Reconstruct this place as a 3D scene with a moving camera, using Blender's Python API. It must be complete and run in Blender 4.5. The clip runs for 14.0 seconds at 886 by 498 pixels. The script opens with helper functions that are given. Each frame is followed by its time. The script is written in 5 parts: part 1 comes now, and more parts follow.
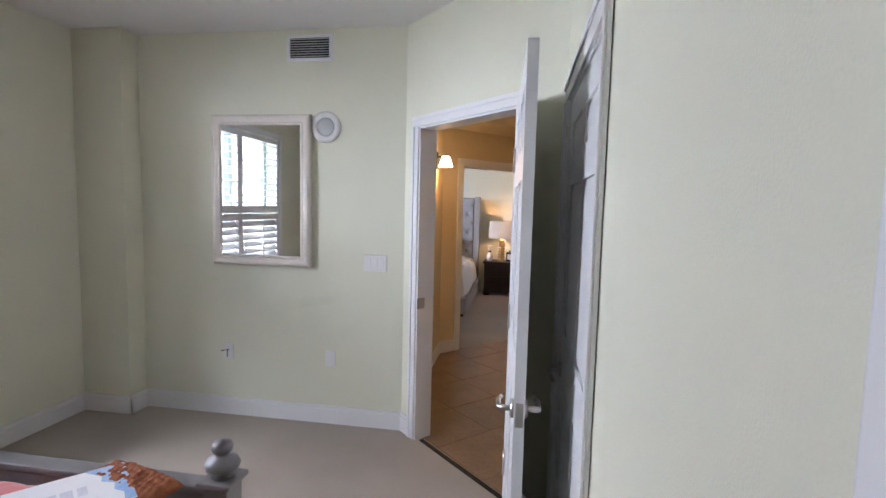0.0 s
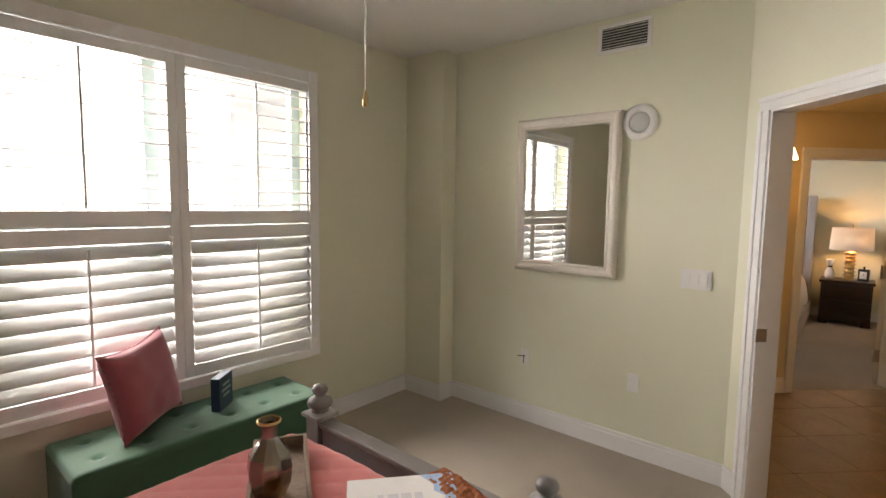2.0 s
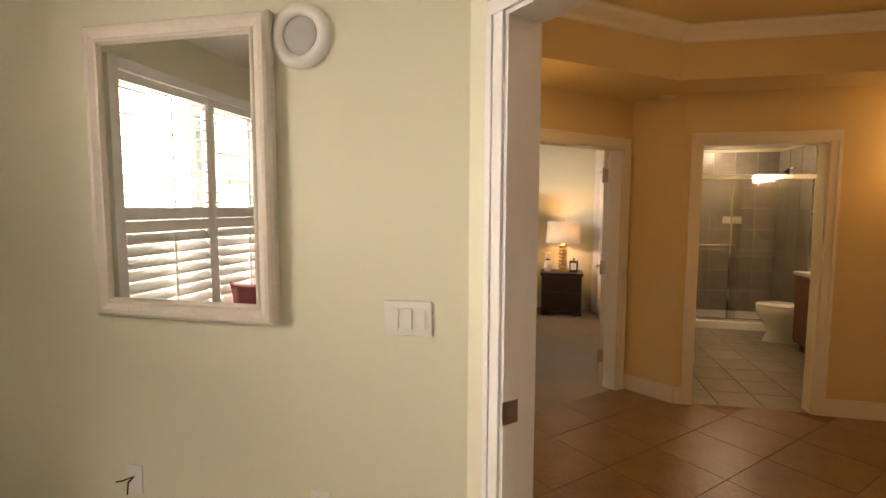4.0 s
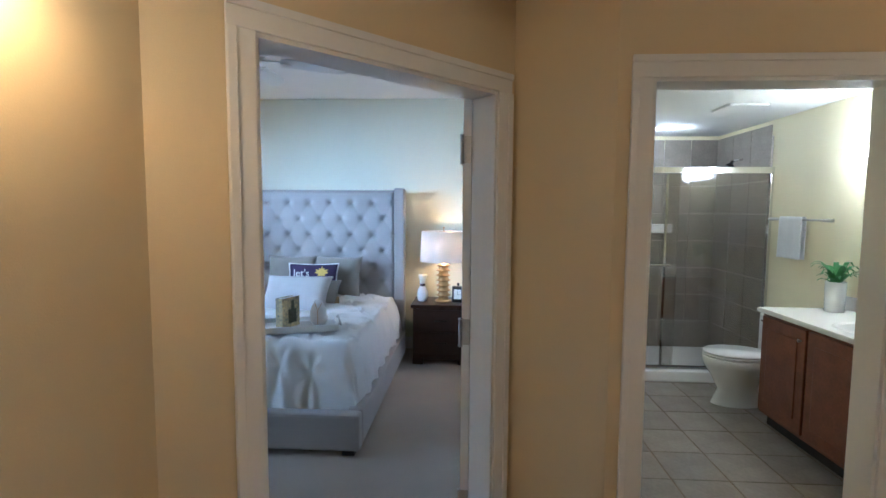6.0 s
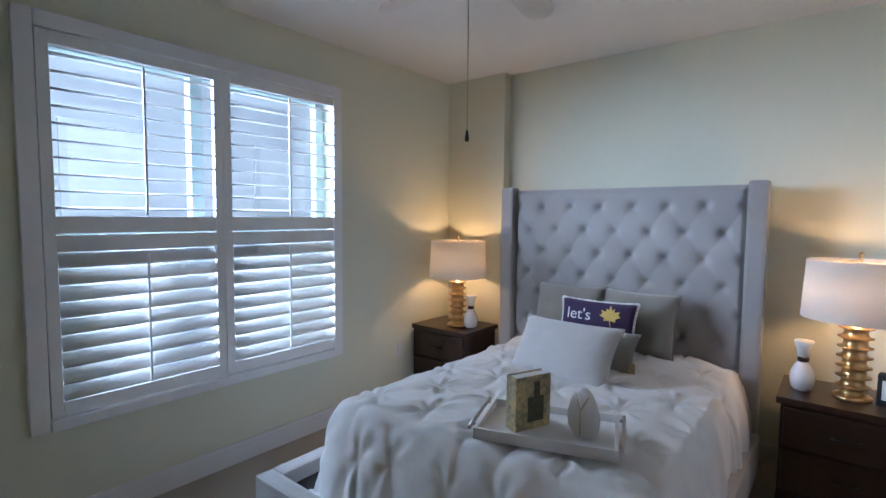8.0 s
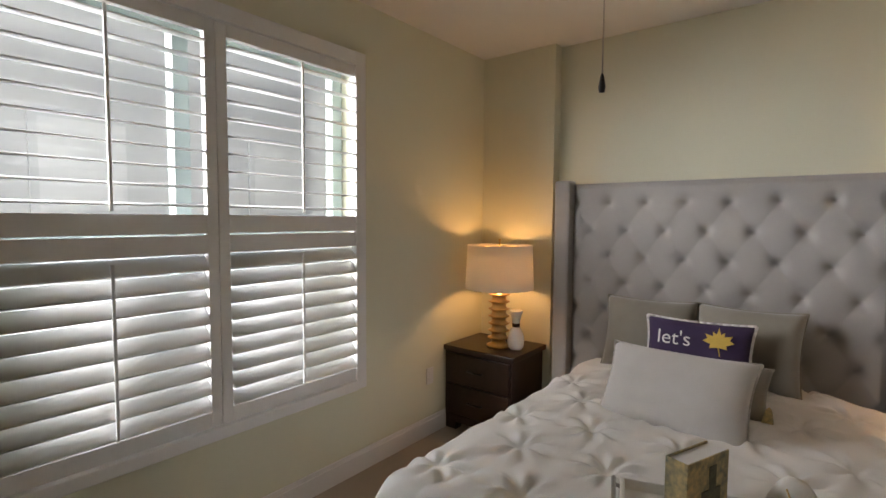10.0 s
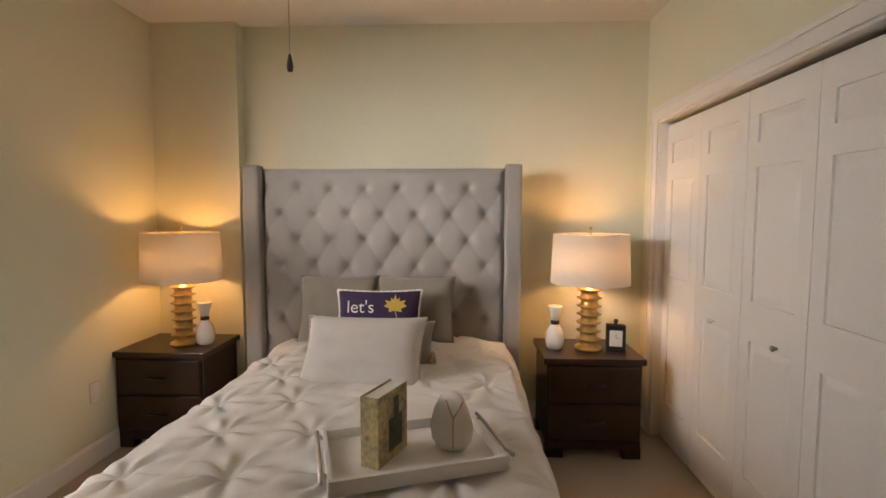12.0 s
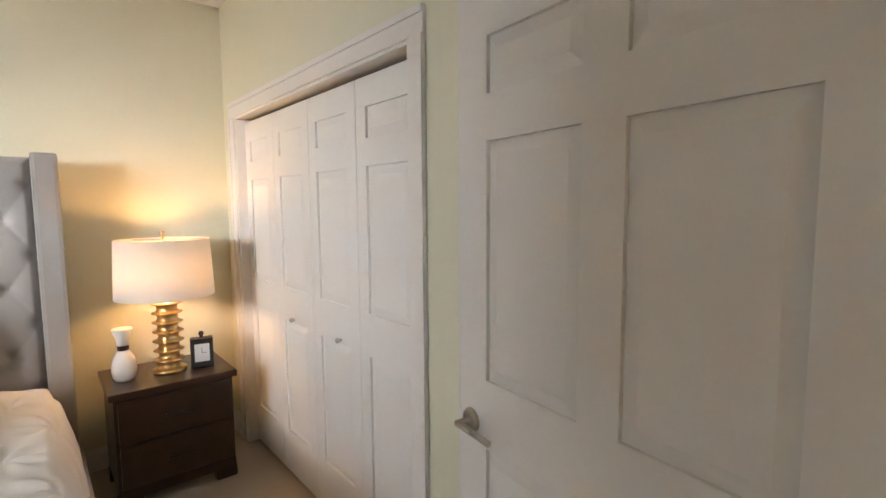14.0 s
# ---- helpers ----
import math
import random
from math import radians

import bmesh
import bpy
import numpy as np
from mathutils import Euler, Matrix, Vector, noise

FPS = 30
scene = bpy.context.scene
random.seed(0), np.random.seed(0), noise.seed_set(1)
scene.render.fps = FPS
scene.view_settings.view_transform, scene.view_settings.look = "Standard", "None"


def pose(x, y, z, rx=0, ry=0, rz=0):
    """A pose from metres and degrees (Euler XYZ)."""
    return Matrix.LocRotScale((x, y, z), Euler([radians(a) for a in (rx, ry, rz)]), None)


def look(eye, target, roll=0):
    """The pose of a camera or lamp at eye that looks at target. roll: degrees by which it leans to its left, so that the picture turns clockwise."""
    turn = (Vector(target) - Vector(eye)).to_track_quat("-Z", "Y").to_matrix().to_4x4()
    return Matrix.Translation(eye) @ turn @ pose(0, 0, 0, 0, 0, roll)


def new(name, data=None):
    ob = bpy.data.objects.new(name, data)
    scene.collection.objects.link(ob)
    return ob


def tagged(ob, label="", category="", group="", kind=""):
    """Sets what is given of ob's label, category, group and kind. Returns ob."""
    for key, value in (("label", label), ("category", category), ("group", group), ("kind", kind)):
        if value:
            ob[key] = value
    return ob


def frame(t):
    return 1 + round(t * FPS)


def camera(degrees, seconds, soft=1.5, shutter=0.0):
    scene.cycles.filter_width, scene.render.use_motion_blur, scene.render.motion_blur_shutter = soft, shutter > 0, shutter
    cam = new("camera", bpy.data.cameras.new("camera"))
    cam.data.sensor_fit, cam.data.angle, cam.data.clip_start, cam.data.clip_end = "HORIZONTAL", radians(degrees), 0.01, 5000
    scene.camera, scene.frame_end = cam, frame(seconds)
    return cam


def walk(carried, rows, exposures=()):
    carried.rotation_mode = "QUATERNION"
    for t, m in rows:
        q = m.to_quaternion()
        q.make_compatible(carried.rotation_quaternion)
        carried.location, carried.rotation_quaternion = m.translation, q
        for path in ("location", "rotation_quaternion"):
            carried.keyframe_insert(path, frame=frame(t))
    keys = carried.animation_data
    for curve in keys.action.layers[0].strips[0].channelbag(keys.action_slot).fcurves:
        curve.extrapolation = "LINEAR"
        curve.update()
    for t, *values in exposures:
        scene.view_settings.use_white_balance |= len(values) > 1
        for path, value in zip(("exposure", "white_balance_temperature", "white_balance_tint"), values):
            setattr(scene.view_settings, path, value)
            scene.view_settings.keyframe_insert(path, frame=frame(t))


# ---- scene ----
cam = camera(84.4, 14.0)
PATH = [
    (0, (0.319, -0.068, 1.575), (0.007, 1.9, 1.404), 1.4),
    (0.5, (0.265, -0.078, 1.58), (-0.445, 1.784, 1.405), 1.2),
    (1, (0.225, -0.041, 1.583), (-0.789, 1.674, 1.407), 1.1),
    (1.5, (0.16, 0.026, 1.598), (-1.055, 1.604, 1.413), 1.0),
    (2, (0.023, 0.097, 1.592), (-1.264, 1.617, 1.408), 0.8),
    (2.5, (-0.06, 0.284, 1.588), (-1.344, 1.807, 1.407), 0.7),
    (3, (-0.097, 0.644, 1.569), (-1.266, 2.257, 1.384), 0.5),
    (3.5, (-0.14, 1.1, 1.567), (-1.024, 2.884, 1.383), 0.4),
    (4, (-0.215, 1.65, 1.542), (-0.64, 3.596, 1.371), 0.2),
    (4.2, (-0.191, 1.889, 1.523), (-0.424, 3.869, 1.357), 0.0),
    (6.3, (0.281, 4.217, 1.577), (0.168, 6.208, 1.418), 0.4),
    (6.5, (0.282, 4.41, 1.587), (0.032, 6.388, 1.427), 0.1),
    (7, (0.19, 4.875, 1.578), (-0.461, 6.759, 1.423), 0.4),
    (7.5, (0.051, 5.303, 1.552), (-1.013, 6.991, 1.405), 0.6),
    (7.7, (-0.008, 5.442, 1.557), (-1.227, 7.021, 1.412), 0.7),
    (9.8, (-0.782, 5.941, 1.544), (-2.104, 7.437, 1.418), 0.3),
    (10, (-0.814, 5.945, 1.526), (-2.046, 7.515, 1.401), 0.4),
    (10.5, (-0.839, 5.925, 1.501), (-1.797, 7.676, 1.376), 0.1),
    (11, (-0.807, 5.887, 1.47), (-1.47, 7.769, 1.336), 0.3),
    (11.5, (-0.806, 5.86, 1.467), (-1.178, 7.82, 1.329), 0.1),
    (12, (-0.804, 5.855, 1.467), (-0.895, 7.847, 1.321), 0.1),
    (12.5, (-0.79, 5.857, 1.472), (-0.587, 7.84, 1.319), 0.0),
    (13, (-0.744, 5.893, 1.487), (-0.21, 7.814, 1.333), -0.0),
    (13.5, (-0.656, 5.922, 1.5), (0.245, 7.7, 1.335), -0.4),
    (14, (-0.547, 5.939, 1.519), (0.729, 7.469, 1.336), -0.4),
]
EXPOSURES = [(0, 2.7, 5900, 23), (0.6, 2.5, 7000, 22), (1.5, 2.5, 7700, 21), (3.0, 2.65, 8200, 22), (3.6, 2.7, 9600, 25), (4.2, 2.75, 9300, 25), (6.3, 3.0, 4200, 7), (6.8, 2.85, 4700, 11), (7.5, 2.55, 4900, 14), (9.8, 2.05, 7000, 17), (11.0, 2.1, 8100, 23), (12.0, 2.35, 8300, 23), (13.0, 2.7, 7300, 18), (14, 2.95, 7100, 17)]
walk(cam, [(t, look(eye, target, roll)) for t, eye, target, roll in PATH], EXPOSURES)

# ---- light ----
world = bpy.data.worlds.new("world")
scene.world = world
world.use_nodes = True
sky = world.node_tree.nodes.new("ShaderNodeTexSky")
sky.sky_type, sky.sun_disc = "NISHITA", False
sky.sun_elevation, sky.sun_rotation = radians(50), radians(70)
world.node_tree.links.new(sky.outputs[0], world.node_tree.nodes["Background"].inputs[0])
world.node_tree.nodes["Background"].inputs[1].default_value = 0.06
sun = new("sun", bpy.data.lights.new("sun", "SUN"))
sun.data.energy, sun.data.angle, sun.data.color = 5.0, radians(0.5), (1.0, 0.95, 0.88)
sun.matrix_world = look((8, 3, 7), (0, 0.8, 0))


def lamp(name, m, energy, colour, size=0.0, size_y=0.0, radius=0.05):
    data = bpy.data.lights.new(name, "AREA" if size else "POINT")
    data.energy, data.color = energy, colour
    if size:
        data.shape, data.size, data.size_y = "RECTANGLE", size, size_y or size
    else:
        data.shadow_soft_size = radius
    ob = new(name, data)
    ob.matrix_world = m
    return ob


WARM = (1.0, 0.56, 0.22)
# added lamps standing in for sky light, high and low outside each window
lamp("window_fill", look((-7.7, 0.9, 4.75), (-2.9, 1.2, 1.6)), 200, (0.95, 0.97, 1.0), 6.0, 2.0)
lamp("window_fill", look((-5.2, 0.2, 2.35), (-2.86, 0.2, 2.2)), 100, (0.82, 0.91, 1.0), 3.4, 1.7)
lamp("window_fill", look((-7.7, 6.9, 4.75), (-3.0, 7.05, 1.6)), 70, (0.82, 0.92, 1.0), 6.0, 2.0)
lamp("window_fill", look((-5.3, 5.0, 2.45), (-2.97, 6.9, 2.0)), 122, (0.80, 0.90, 1.0), 2.8, 1.6)
lamp("table_lamp_bulb", pose(-0.02, 8.945, 1.19), 1.55, WARM)
lamp("table_lamp_bulb", pose(-2.635, 8.92, 1.19), 1.5, WARM)
lamp("wall_sconce_bulb", pose(2.28, 5.43, 1.99), 0.36, WARM)
lamp("wall_sconce_bulb", pose(-0.40, 4.62, 1.95), 0.46, WARM)
# assumed source under the tray ceiling, added to brighten the hall
lamp("hall_fill", pose(1.1, 3.6, 2.68), 1.1, (1.0, 0.66, 0.34), radius=0.08)
lamp("vanity_bulb", pose(2.80, 7.15, 1.98), 1.1, (1.0, 0.80, 0.55), radius=0.06)
lamp("shower_downlight_bulb", pose(2.2, 8.95, 2.34), 1.6, (1.0, 0.9, 0.75), radius=0.05)


# ---- materials ----
def material(name, colour, rough=0.6, metal=0.0, vary=0.08, scale=3.0, fine=120.0, bump=0.1, second=None, emit=0.0, glass=0.0, sheen=0.0,
             per_object=0.0, depth=0.002):
    m = bpy.data.materials.new(name)
    m.use_nodes = True
    n, l = m.node_tree.nodes, m.node_tree.links
    b = n["Principled BSDF"]
    b.inputs["Roughness"].default_value, b.inputs["Metallic"].default_value = rough, metal
    where = n.new("ShaderNodeTexCoord")
    big, small = n.new("ShaderNodeTexNoise"), n.new("ShaderNodeTexNoise")
    big.inputs["Scale"].default_value, small.inputs["Scale"].default_value = scale, fine
    big.inputs["Detail"].default_value = 5
    l.new(where.outputs["Object"], big.inputs["Vector"])
    l.new(where.outputs["Object"], small.inputs["Vector"])
    add = n.new("ShaderNodeMath")
    add.operation, add.inputs[2].default_value = "MULTIPLY_ADD", 0.0
    add.inputs[1].default_value = 0.6
    l.new(big.outputs["Fac"], add.inputs[0])
    tail = n.new("ShaderNodeMath")
    tail.operation, tail.inputs[1].default_value = "MULTIPLY_ADD", 0.4
    l.new(small.outputs["Fac"], tail.inputs[0])
    l.new(add.outputs[0], tail.inputs[2])
    ramp = n.new("ShaderNodeValToRGB")
    c = Vector(colour)
    dark, light = second or tuple(c * (1 - vary)), tuple(min(v, 0.95) for v in c * (1 + vary))
    ramp.color_ramp.elements[0].position, ramp.color_ramp.elements[1].position = 0.32, 0.68
    ramp.color_ramp.elements[0].color, ramp.color_ramp.elements[1].color = (*dark, 1), (*light, 1)
    l.new(tail.outputs[0], ramp.inputs[0])
    out = ramp.outputs[0]
    if per_object:
        info, hsv = n.new("ShaderNodeObjectInfo"), n.new("ShaderNodeHueSaturation")
        span = n.new("ShaderNodeMapRange")
        span.inputs[3].default_value, span.inputs[4].default_value = 1 - per_object, 1 + per_object
        l.new(info.outputs["Random"], span.inputs[0])
        l.new(span.outputs[0], hsv.inputs["Value"])
        l.new(out, hsv.inputs["Color"])
        out = hsv.outputs[0]
    l.new(out, b.inputs["Base Color"])
    if bump:
        bm_ = n.new("ShaderNodeBump")
        bm_.inputs["Strength"].default_value, bm_.inputs["Distance"].default_value = bump, depth
        l.new(small.outputs["Fac"], bm_.inputs["Height"])
        l.new(bm_.outputs[0], b.inputs["Normal"])
    if emit:
        b.inputs["Emission Color"].default_value, b.inputs["Emission Strength"].default_value = (*colour, 1), emit
    if glass:
        b.inputs["Transmission Weight"].default_value = glass
    if sheen:
        b.inputs["Sheen Weight"].default_value = sheen
    return m


SAGE = material("sage_paint", (0.735, 0.728, 0.575), 0.75, vary=0.025, scale=1.2, fine=260, bump=0.25)
TAN = material("tan_paint", (0.70, 0.57, 0.345), 0.7, vary=0.03, scale=1.2, fine=260, bump=0.25)
CREAM = material("cream_bath_paint", (0.76, 0.70, 0.48), 0.7, vary=0.03, scale=1.2, fine=260, bump=0.25)
WHITE_CEILING = material("ceiling_paint", (0.80, 0.79, 0.76), 0.9, vary=0.02, fine=160, bump=0.5)
WHITEWASH = material("whitewashed_wood", (0.71, 0.65, 0.57), 0.55, vary=0.07, scale=9, fine=70, bump=0.25)
TRIM = material("white_trim_paint", (0.80, 0.79, 0.77), 0.38, vary=0.02, fine=60, bump=0.05)
DOOR_PAINT = material("white_door_paint", (0.79, 0.79, 0.78), 0.35, vary=0.02, fine=90, bump=0.12)
SHUTTER = material("white_shutter_paint", (0.82, 0.82, 0.81), 0.4, vary=0.02, fine=60, bump=0.05)
CARPET = material("beige_carpet", (0.44, 0.375, 0.295), 0.98, vary=0.16, scale=1.6, fine=330, bump=1.0, depth=0.006, sheen=0.2)
TILE = material("brown_floor_tile", (0.23, 0.142, 0.075), 0.30, vary=0.26, scale=4, fine=40, bump=0.12, per_object=0.05)
GROUT = material("tile_grout", (0.22, 0.137, 0.073), 0.9, vary=0.15)
SHOWER_GROUT = material("pale_grout", (0.40, 0.37, 0.33), 0.9, vary=0.1)
BATH_TILE = material("grey_bath_tile", (0.27, 0.235, 0.195), 0.30, vary=0.2, scale=6, fine=40, bump=0.1, per_object=0.10)
SHOWER_TILE = material("taupe_shower_tile", (0.24, 0.21, 0.175), 0.28, vary=0.16, scale=7, fine=50, bump=0.08, per_object=0.10)
LINEN = material("grey_linen", (0.37, 0.352, 0.335), 0.9, vary=0.07, scale=4, fine=420, bump=0.6, sheen=0.3)
DUVET = material("white_cotton", (0.80, 0.79, 0.77), 0.85, vary=0.03, scale=5, fine=300, bump=0.3, sheen=0.2)
PILLOW_GREY = material("grey_satin", (0.56, 0.54, 0.52), 0.5, vary=0.06, scale=8, fine=300, bump=0.2, sheen=0.3)
PILLOW_TAUPE = material("taupe_velvet", (0.26, 0.24, 0.20), 0.85, vary=0.1, scale=8, fine=300, bump=0.4, sheen=0.4)
PURPLE = material("purple_cotton", (0.050, 0.030, 0.085), 0.85, vary=0.15, fine=300, bump=0.4)
DARK_WOOD = material("espresso_wood", (0.030, 0.013, 0.008), 0.28, vary=0.35, scale=9, fine=70, bump=0.12)
CHERRY = material("cherry_wood", (0.19, 0.065, 0.030), 0.35, vary=0.25, scale=9, fine=60, bump=0.1)
BRASS = material("brushed_gold", (0.58, 0.40, 0.19), 0.28, 1.0, vary=0.08, fine=90, bump=0.05)
STEEL = material("satin_nickel", (0.50, 0.48, 0.45), 0.28, 1.0, vary=0.05, fine=120, bump=0.04)
CHROME = material("chrome", (0.75, 0.75, 0.75), 0.08, 1.0, vary=0.02, bump=0)
DARK_METAL = material("dark_metal", (0.04, 0.038, 0.035), 0.4, 0.8, vary=0.1)
MIRROR = material("mirror_silver", (0.88, 0.90, 0.88), 0.005, 1.0, vary=0.0, bump=0)
GREEN = material("green_velvet", (0.030, 0.105, 0.055), 0.8, vary=0.16, scale=5, fine=220, bump=0.4, sheen=0.15)
PINK = material("coral_quilt_cotton", (0.66, 0.20, 0.19), 0.9, vary=0.08, scale=6, fine=260, bump=0.5, sheen=0.2)
ROSE = material("rose_velvet", (0.34, 0.085, 0.10), 0.85, vary=0.13, scale=7, fine=240, bump=0.4, sheen=0.4)
ORANGE = material("rust_knit", (0.36, 0.12, 0.05), 0.95, vary=0.3, scale=30, fine=160, bump=0.6, depth=0.006)
GREY_WOOD = material("grey_painted_wood", (0.21, 0.20, 0.195), 0.4, vary=0.12, scale=10, fine=60, bump=0.1)
RAW_WOOD = material("weathered_wood", (0.28, 0.20, 0.14), 0.7, vary=0.25, scale=12, fine=70, bump=0.3)
NAVY = material("navy_paint", (0.012, 0.030, 0.075), 0.4, vary=0.1, bump=0.1)
PAPER = material("white_paper", (0.82, 0.81, 0.80), 0.6, vary=0.02, bump=0.05)
BLUE_ART = material("blue_watercolour", (0.16, 0.30, 0.52), 0.6, vary=0.45, scale=18, fine=60, bump=0.05, second=(0.50, 0.62, 0.75))
INK = material("grey_ink", (0.66, 0.66, 0.69), 0.6, vary=0.1, bump=0)
PORCELAIN = material("white_porcelain", (0.82, 0.81, 0.79), 0.12, vary=0.01, bump=0)
MATTE_CERAMIC = material("matte_white_ceramic", (0.78, 0.76, 0.73), 0.55, vary=0.04, scale=14, fine=90, bump=0.2)
PLASTIC = material("white_plastic", (0.78, 0.77, 0.74), 0.35, vary=0.02, bump=0.03)
GRILLE = material("grey_grille", (0.50, 0.50, 0.49), 0.6, vary=0.1, fine=500, bump=0.6)
BLACK = material("black_paint", (0.02, 0.02, 0.02), 0.5, vary=0.1, bump=0.05)
GOLD_THREAD = material("gold_thread", (0.70, 0.48, 0.10), 0.6, vary=0.15, fine=200, bump=0.4)
BOOK_COVER = material("aged_book_cover", (0.50, 0.38, 0.17), 0.6, vary=0.5, scale=22, fine=70, bump=0.2, second=(0.12, 0.15, 0.13))
OLIVE_ART = material("dark_print", (0.10, 0.10, 0.06), 0.6, vary=0.4, scale=30)
WHITE_FLOWER = material("white_reed", (0.80, 0.78, 0.72), 0.8, vary=0.06)
LEAF = material("green_leaf", (0.07, 0.22, 0.05), 0.5, vary=0.25, scale=20)
TOWEL = material("white_towel", (0.82, 0.82, 0.82), 0.95, vary=0.04, fine=300, bump=0.9, depth=0.005)
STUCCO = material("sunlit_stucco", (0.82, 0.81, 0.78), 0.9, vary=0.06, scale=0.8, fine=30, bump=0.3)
# facade colour taken down to grey, shade put into the render
SHADED_RENDER = material("shade_toned_render", (0.42, 0.42, 0.415), 0.9, vary=0.08, scale=0.8, fine=30, bump=0.3)
ROOF = material("grey_roof", (0.25, 0.25, 0.26), 0.9, vary=0.15)
GROUND = material("pale_paving", (0.45, 0.44, 0.42), 0.9, vary=0.12, scale=0.6, fine=20)
WINDOW_FRAME = material("grey_green_window_frame", (0.30, 0.37, 0.36), 0.4, vary=0.04)
AMBER = material("amber_wax", (0.85, 0.55, 0.20), 0.6, vary=0.1)


def shade_material():
    m = bpy.data.materials.new("linen_shade")
    m.use_nodes = True
    n, l = m.node_tree.nodes, m.node_tree.links
    b = n["Principled BSDF"]
    b.inputs["Base Color"].default_value, b.inputs["Roughness"].default_value = (0.84, 0.80, 0.74, 1), 0.9
    tr, mix, weave = n.new("ShaderNodeBsdfTranslucent"), n.new("ShaderNodeMixShader"), n.new("ShaderNodeTexNoise")
    weave.inputs["Scale"].default_value = 220
    ramp = n.new("ShaderNodeValToRGB")
    ramp.color_ramp.elements[0].color, ramp.color_ramp.elements[1].color = (0.80, 0.78, 0.74, 1), (0.93, 0.91, 0.88, 1)
    l.new(weave.outputs["Fac"], ramp.inputs[0])
    l.new(ramp.outputs[0], tr.inputs["Color"])
    mix.inputs[0].default_value = 0.30
    l.new(b.outputs[0], mix.inputs[1])
    l.new(tr.outputs[0], mix.inputs[2])
    l.new(mix.outputs[0], n["Material Output"].inputs["Surface"])
    return m


def clear_glass(name, tint, gloss=0.08, mirror=0.045):
    """A thin pane: mostly clear, with a mirror share that grows at grazing angles."""
    m = bpy.data.materials.new(name)
    m.use_nodes = True
    n, l = m.node_tree.nodes, m.node_tree.links
    n.remove(n["Principled BSDF"])
    a, g, mix, f = n.new("ShaderNodeBsdfTransparent"), n.new("ShaderNodeBsdfGlossy"), n.new("ShaderNodeMixShader"), n.new("ShaderNodeLayerWeight")
    a.inputs[0].default_value = (*tint, 1)
    g.inputs["Roughness"].default_value = gloss
    power, share = n.new("ShaderNodeMath"), n.new("ShaderNodeMath")
    power.operation, power.inputs[1].default_value = "POWER", 5.0
    share.operation, share.inputs[1].default_value, share.inputs[2].default_value = "MULTIPLY_ADD", 0.85, mirror
    f.inputs[0].default_value = 0.5
    l.new(f.outputs["Facing"], power.inputs[0])
    l.new(power.outputs[0], share.inputs[0])
    l.new(share.outputs[0], mix.inputs[0])
    l.new(a.outputs[0], mix.inputs[1])
    l.new(g.outputs[0], mix.inputs[2])
    l.new(mix.outputs[0], n["Material Output"].inputs["Surface"])
    return m


SHADE = shade_material()
GLASS = clear_glass("window_glass", (0.97, 0.99, 0.98), 0.01)
SHOWER_GLASS = clear_glass("shower_glass", (0.90, 0.89, 0.86), 0.02)
SMOKE_GLASS = clear_glass("smoked_bottle_glass", (0.58, 0.47, 0.36), 0.05, 0.22)
FROST = material("frosted_sconce_glass", (1.0, 0.72, 0.36), 0.5, emit=2.0, bump=0)
LED = material("downlight_lens", (1.0, 0.9, 0.75), 0.5, emit=5.0, bump=0)


# ---- mesh helpers ----
def box(bm, x0, x1, y0, y1, z0, z1, bevel=0.0, m=None, slot=0):
    made = bmesh.ops.create_cube(bm, size=1.0)["verts"]
    mat = Matrix.Translation(((x0 + x1) / 2, (y0 + y1) / 2, (z0 + z1) / 2)) @ Matrix.Diagonal((abs(x1 - x0), abs(y1 - y0), abs(z1 - z0), 1))
    bmesh.ops.transform(bm, matrix=(m or Matrix()) @ mat, verts=made)
    faces = {f for v in made for f in v.link_faces}
    for f in faces:
        f.material_index = slot
    if bevel:
        edges = list({e for v in made for e in v.link_edges})
        bmesh.ops.bevel(bm, geom=edges, offset=bevel, segments=2, affect="EDGES", profile=0.6)
    return bm


def lathe(bm, profile, m=None, seg=28):
    """Turn rows of (radius, height) round z."""
    rings = []
    for r, z in profile:
        ring = [bm.verts.new((m or Matrix()) @ Vector((max(r, 1e-4) * math.cos(2 * math.pi * k / seg), max(r, 1e-4) * math.sin(2 * math.pi * k / seg), z))) for k in range(seg)]
        rings.append(ring)
    for a, b in zip(rings, rings[1:]):
        for k in range(seg):
            f = bm.faces.new((a[k], a[(k + 1) % seg], b[(k + 1) % seg], b[k]))
            f.smooth = True
    return bm


def rod(bm, a, b, r, seg=10):
    a, b = Vector(a), Vector(b)
    m = Matrix.Translation(a) @ (b - a).to_track_quat("Z", "Y").to_matrix().to_4x4()
    d = (b - a).length
    return lathe(bm, [(0, 0), (r, 0), (r, d), (0, d)], m, seg)


def sheet(bm, nu, nv, func, smooth=True):
    """A grid of points func(u, v) for u and v from 0 to 1."""
    rows = [[bm.verts.new(func(i / nu, j / nv)) for i in range(nu + 1)] for j in range(nv + 1)]
    for j in range(nv):
        for i in range(nu):
            f = bm.faces.new((rows[j][i], rows[j][i + 1], rows[j + 1][i + 1], rows[j + 1][i]))
            f.smooth = smooth
    return bm


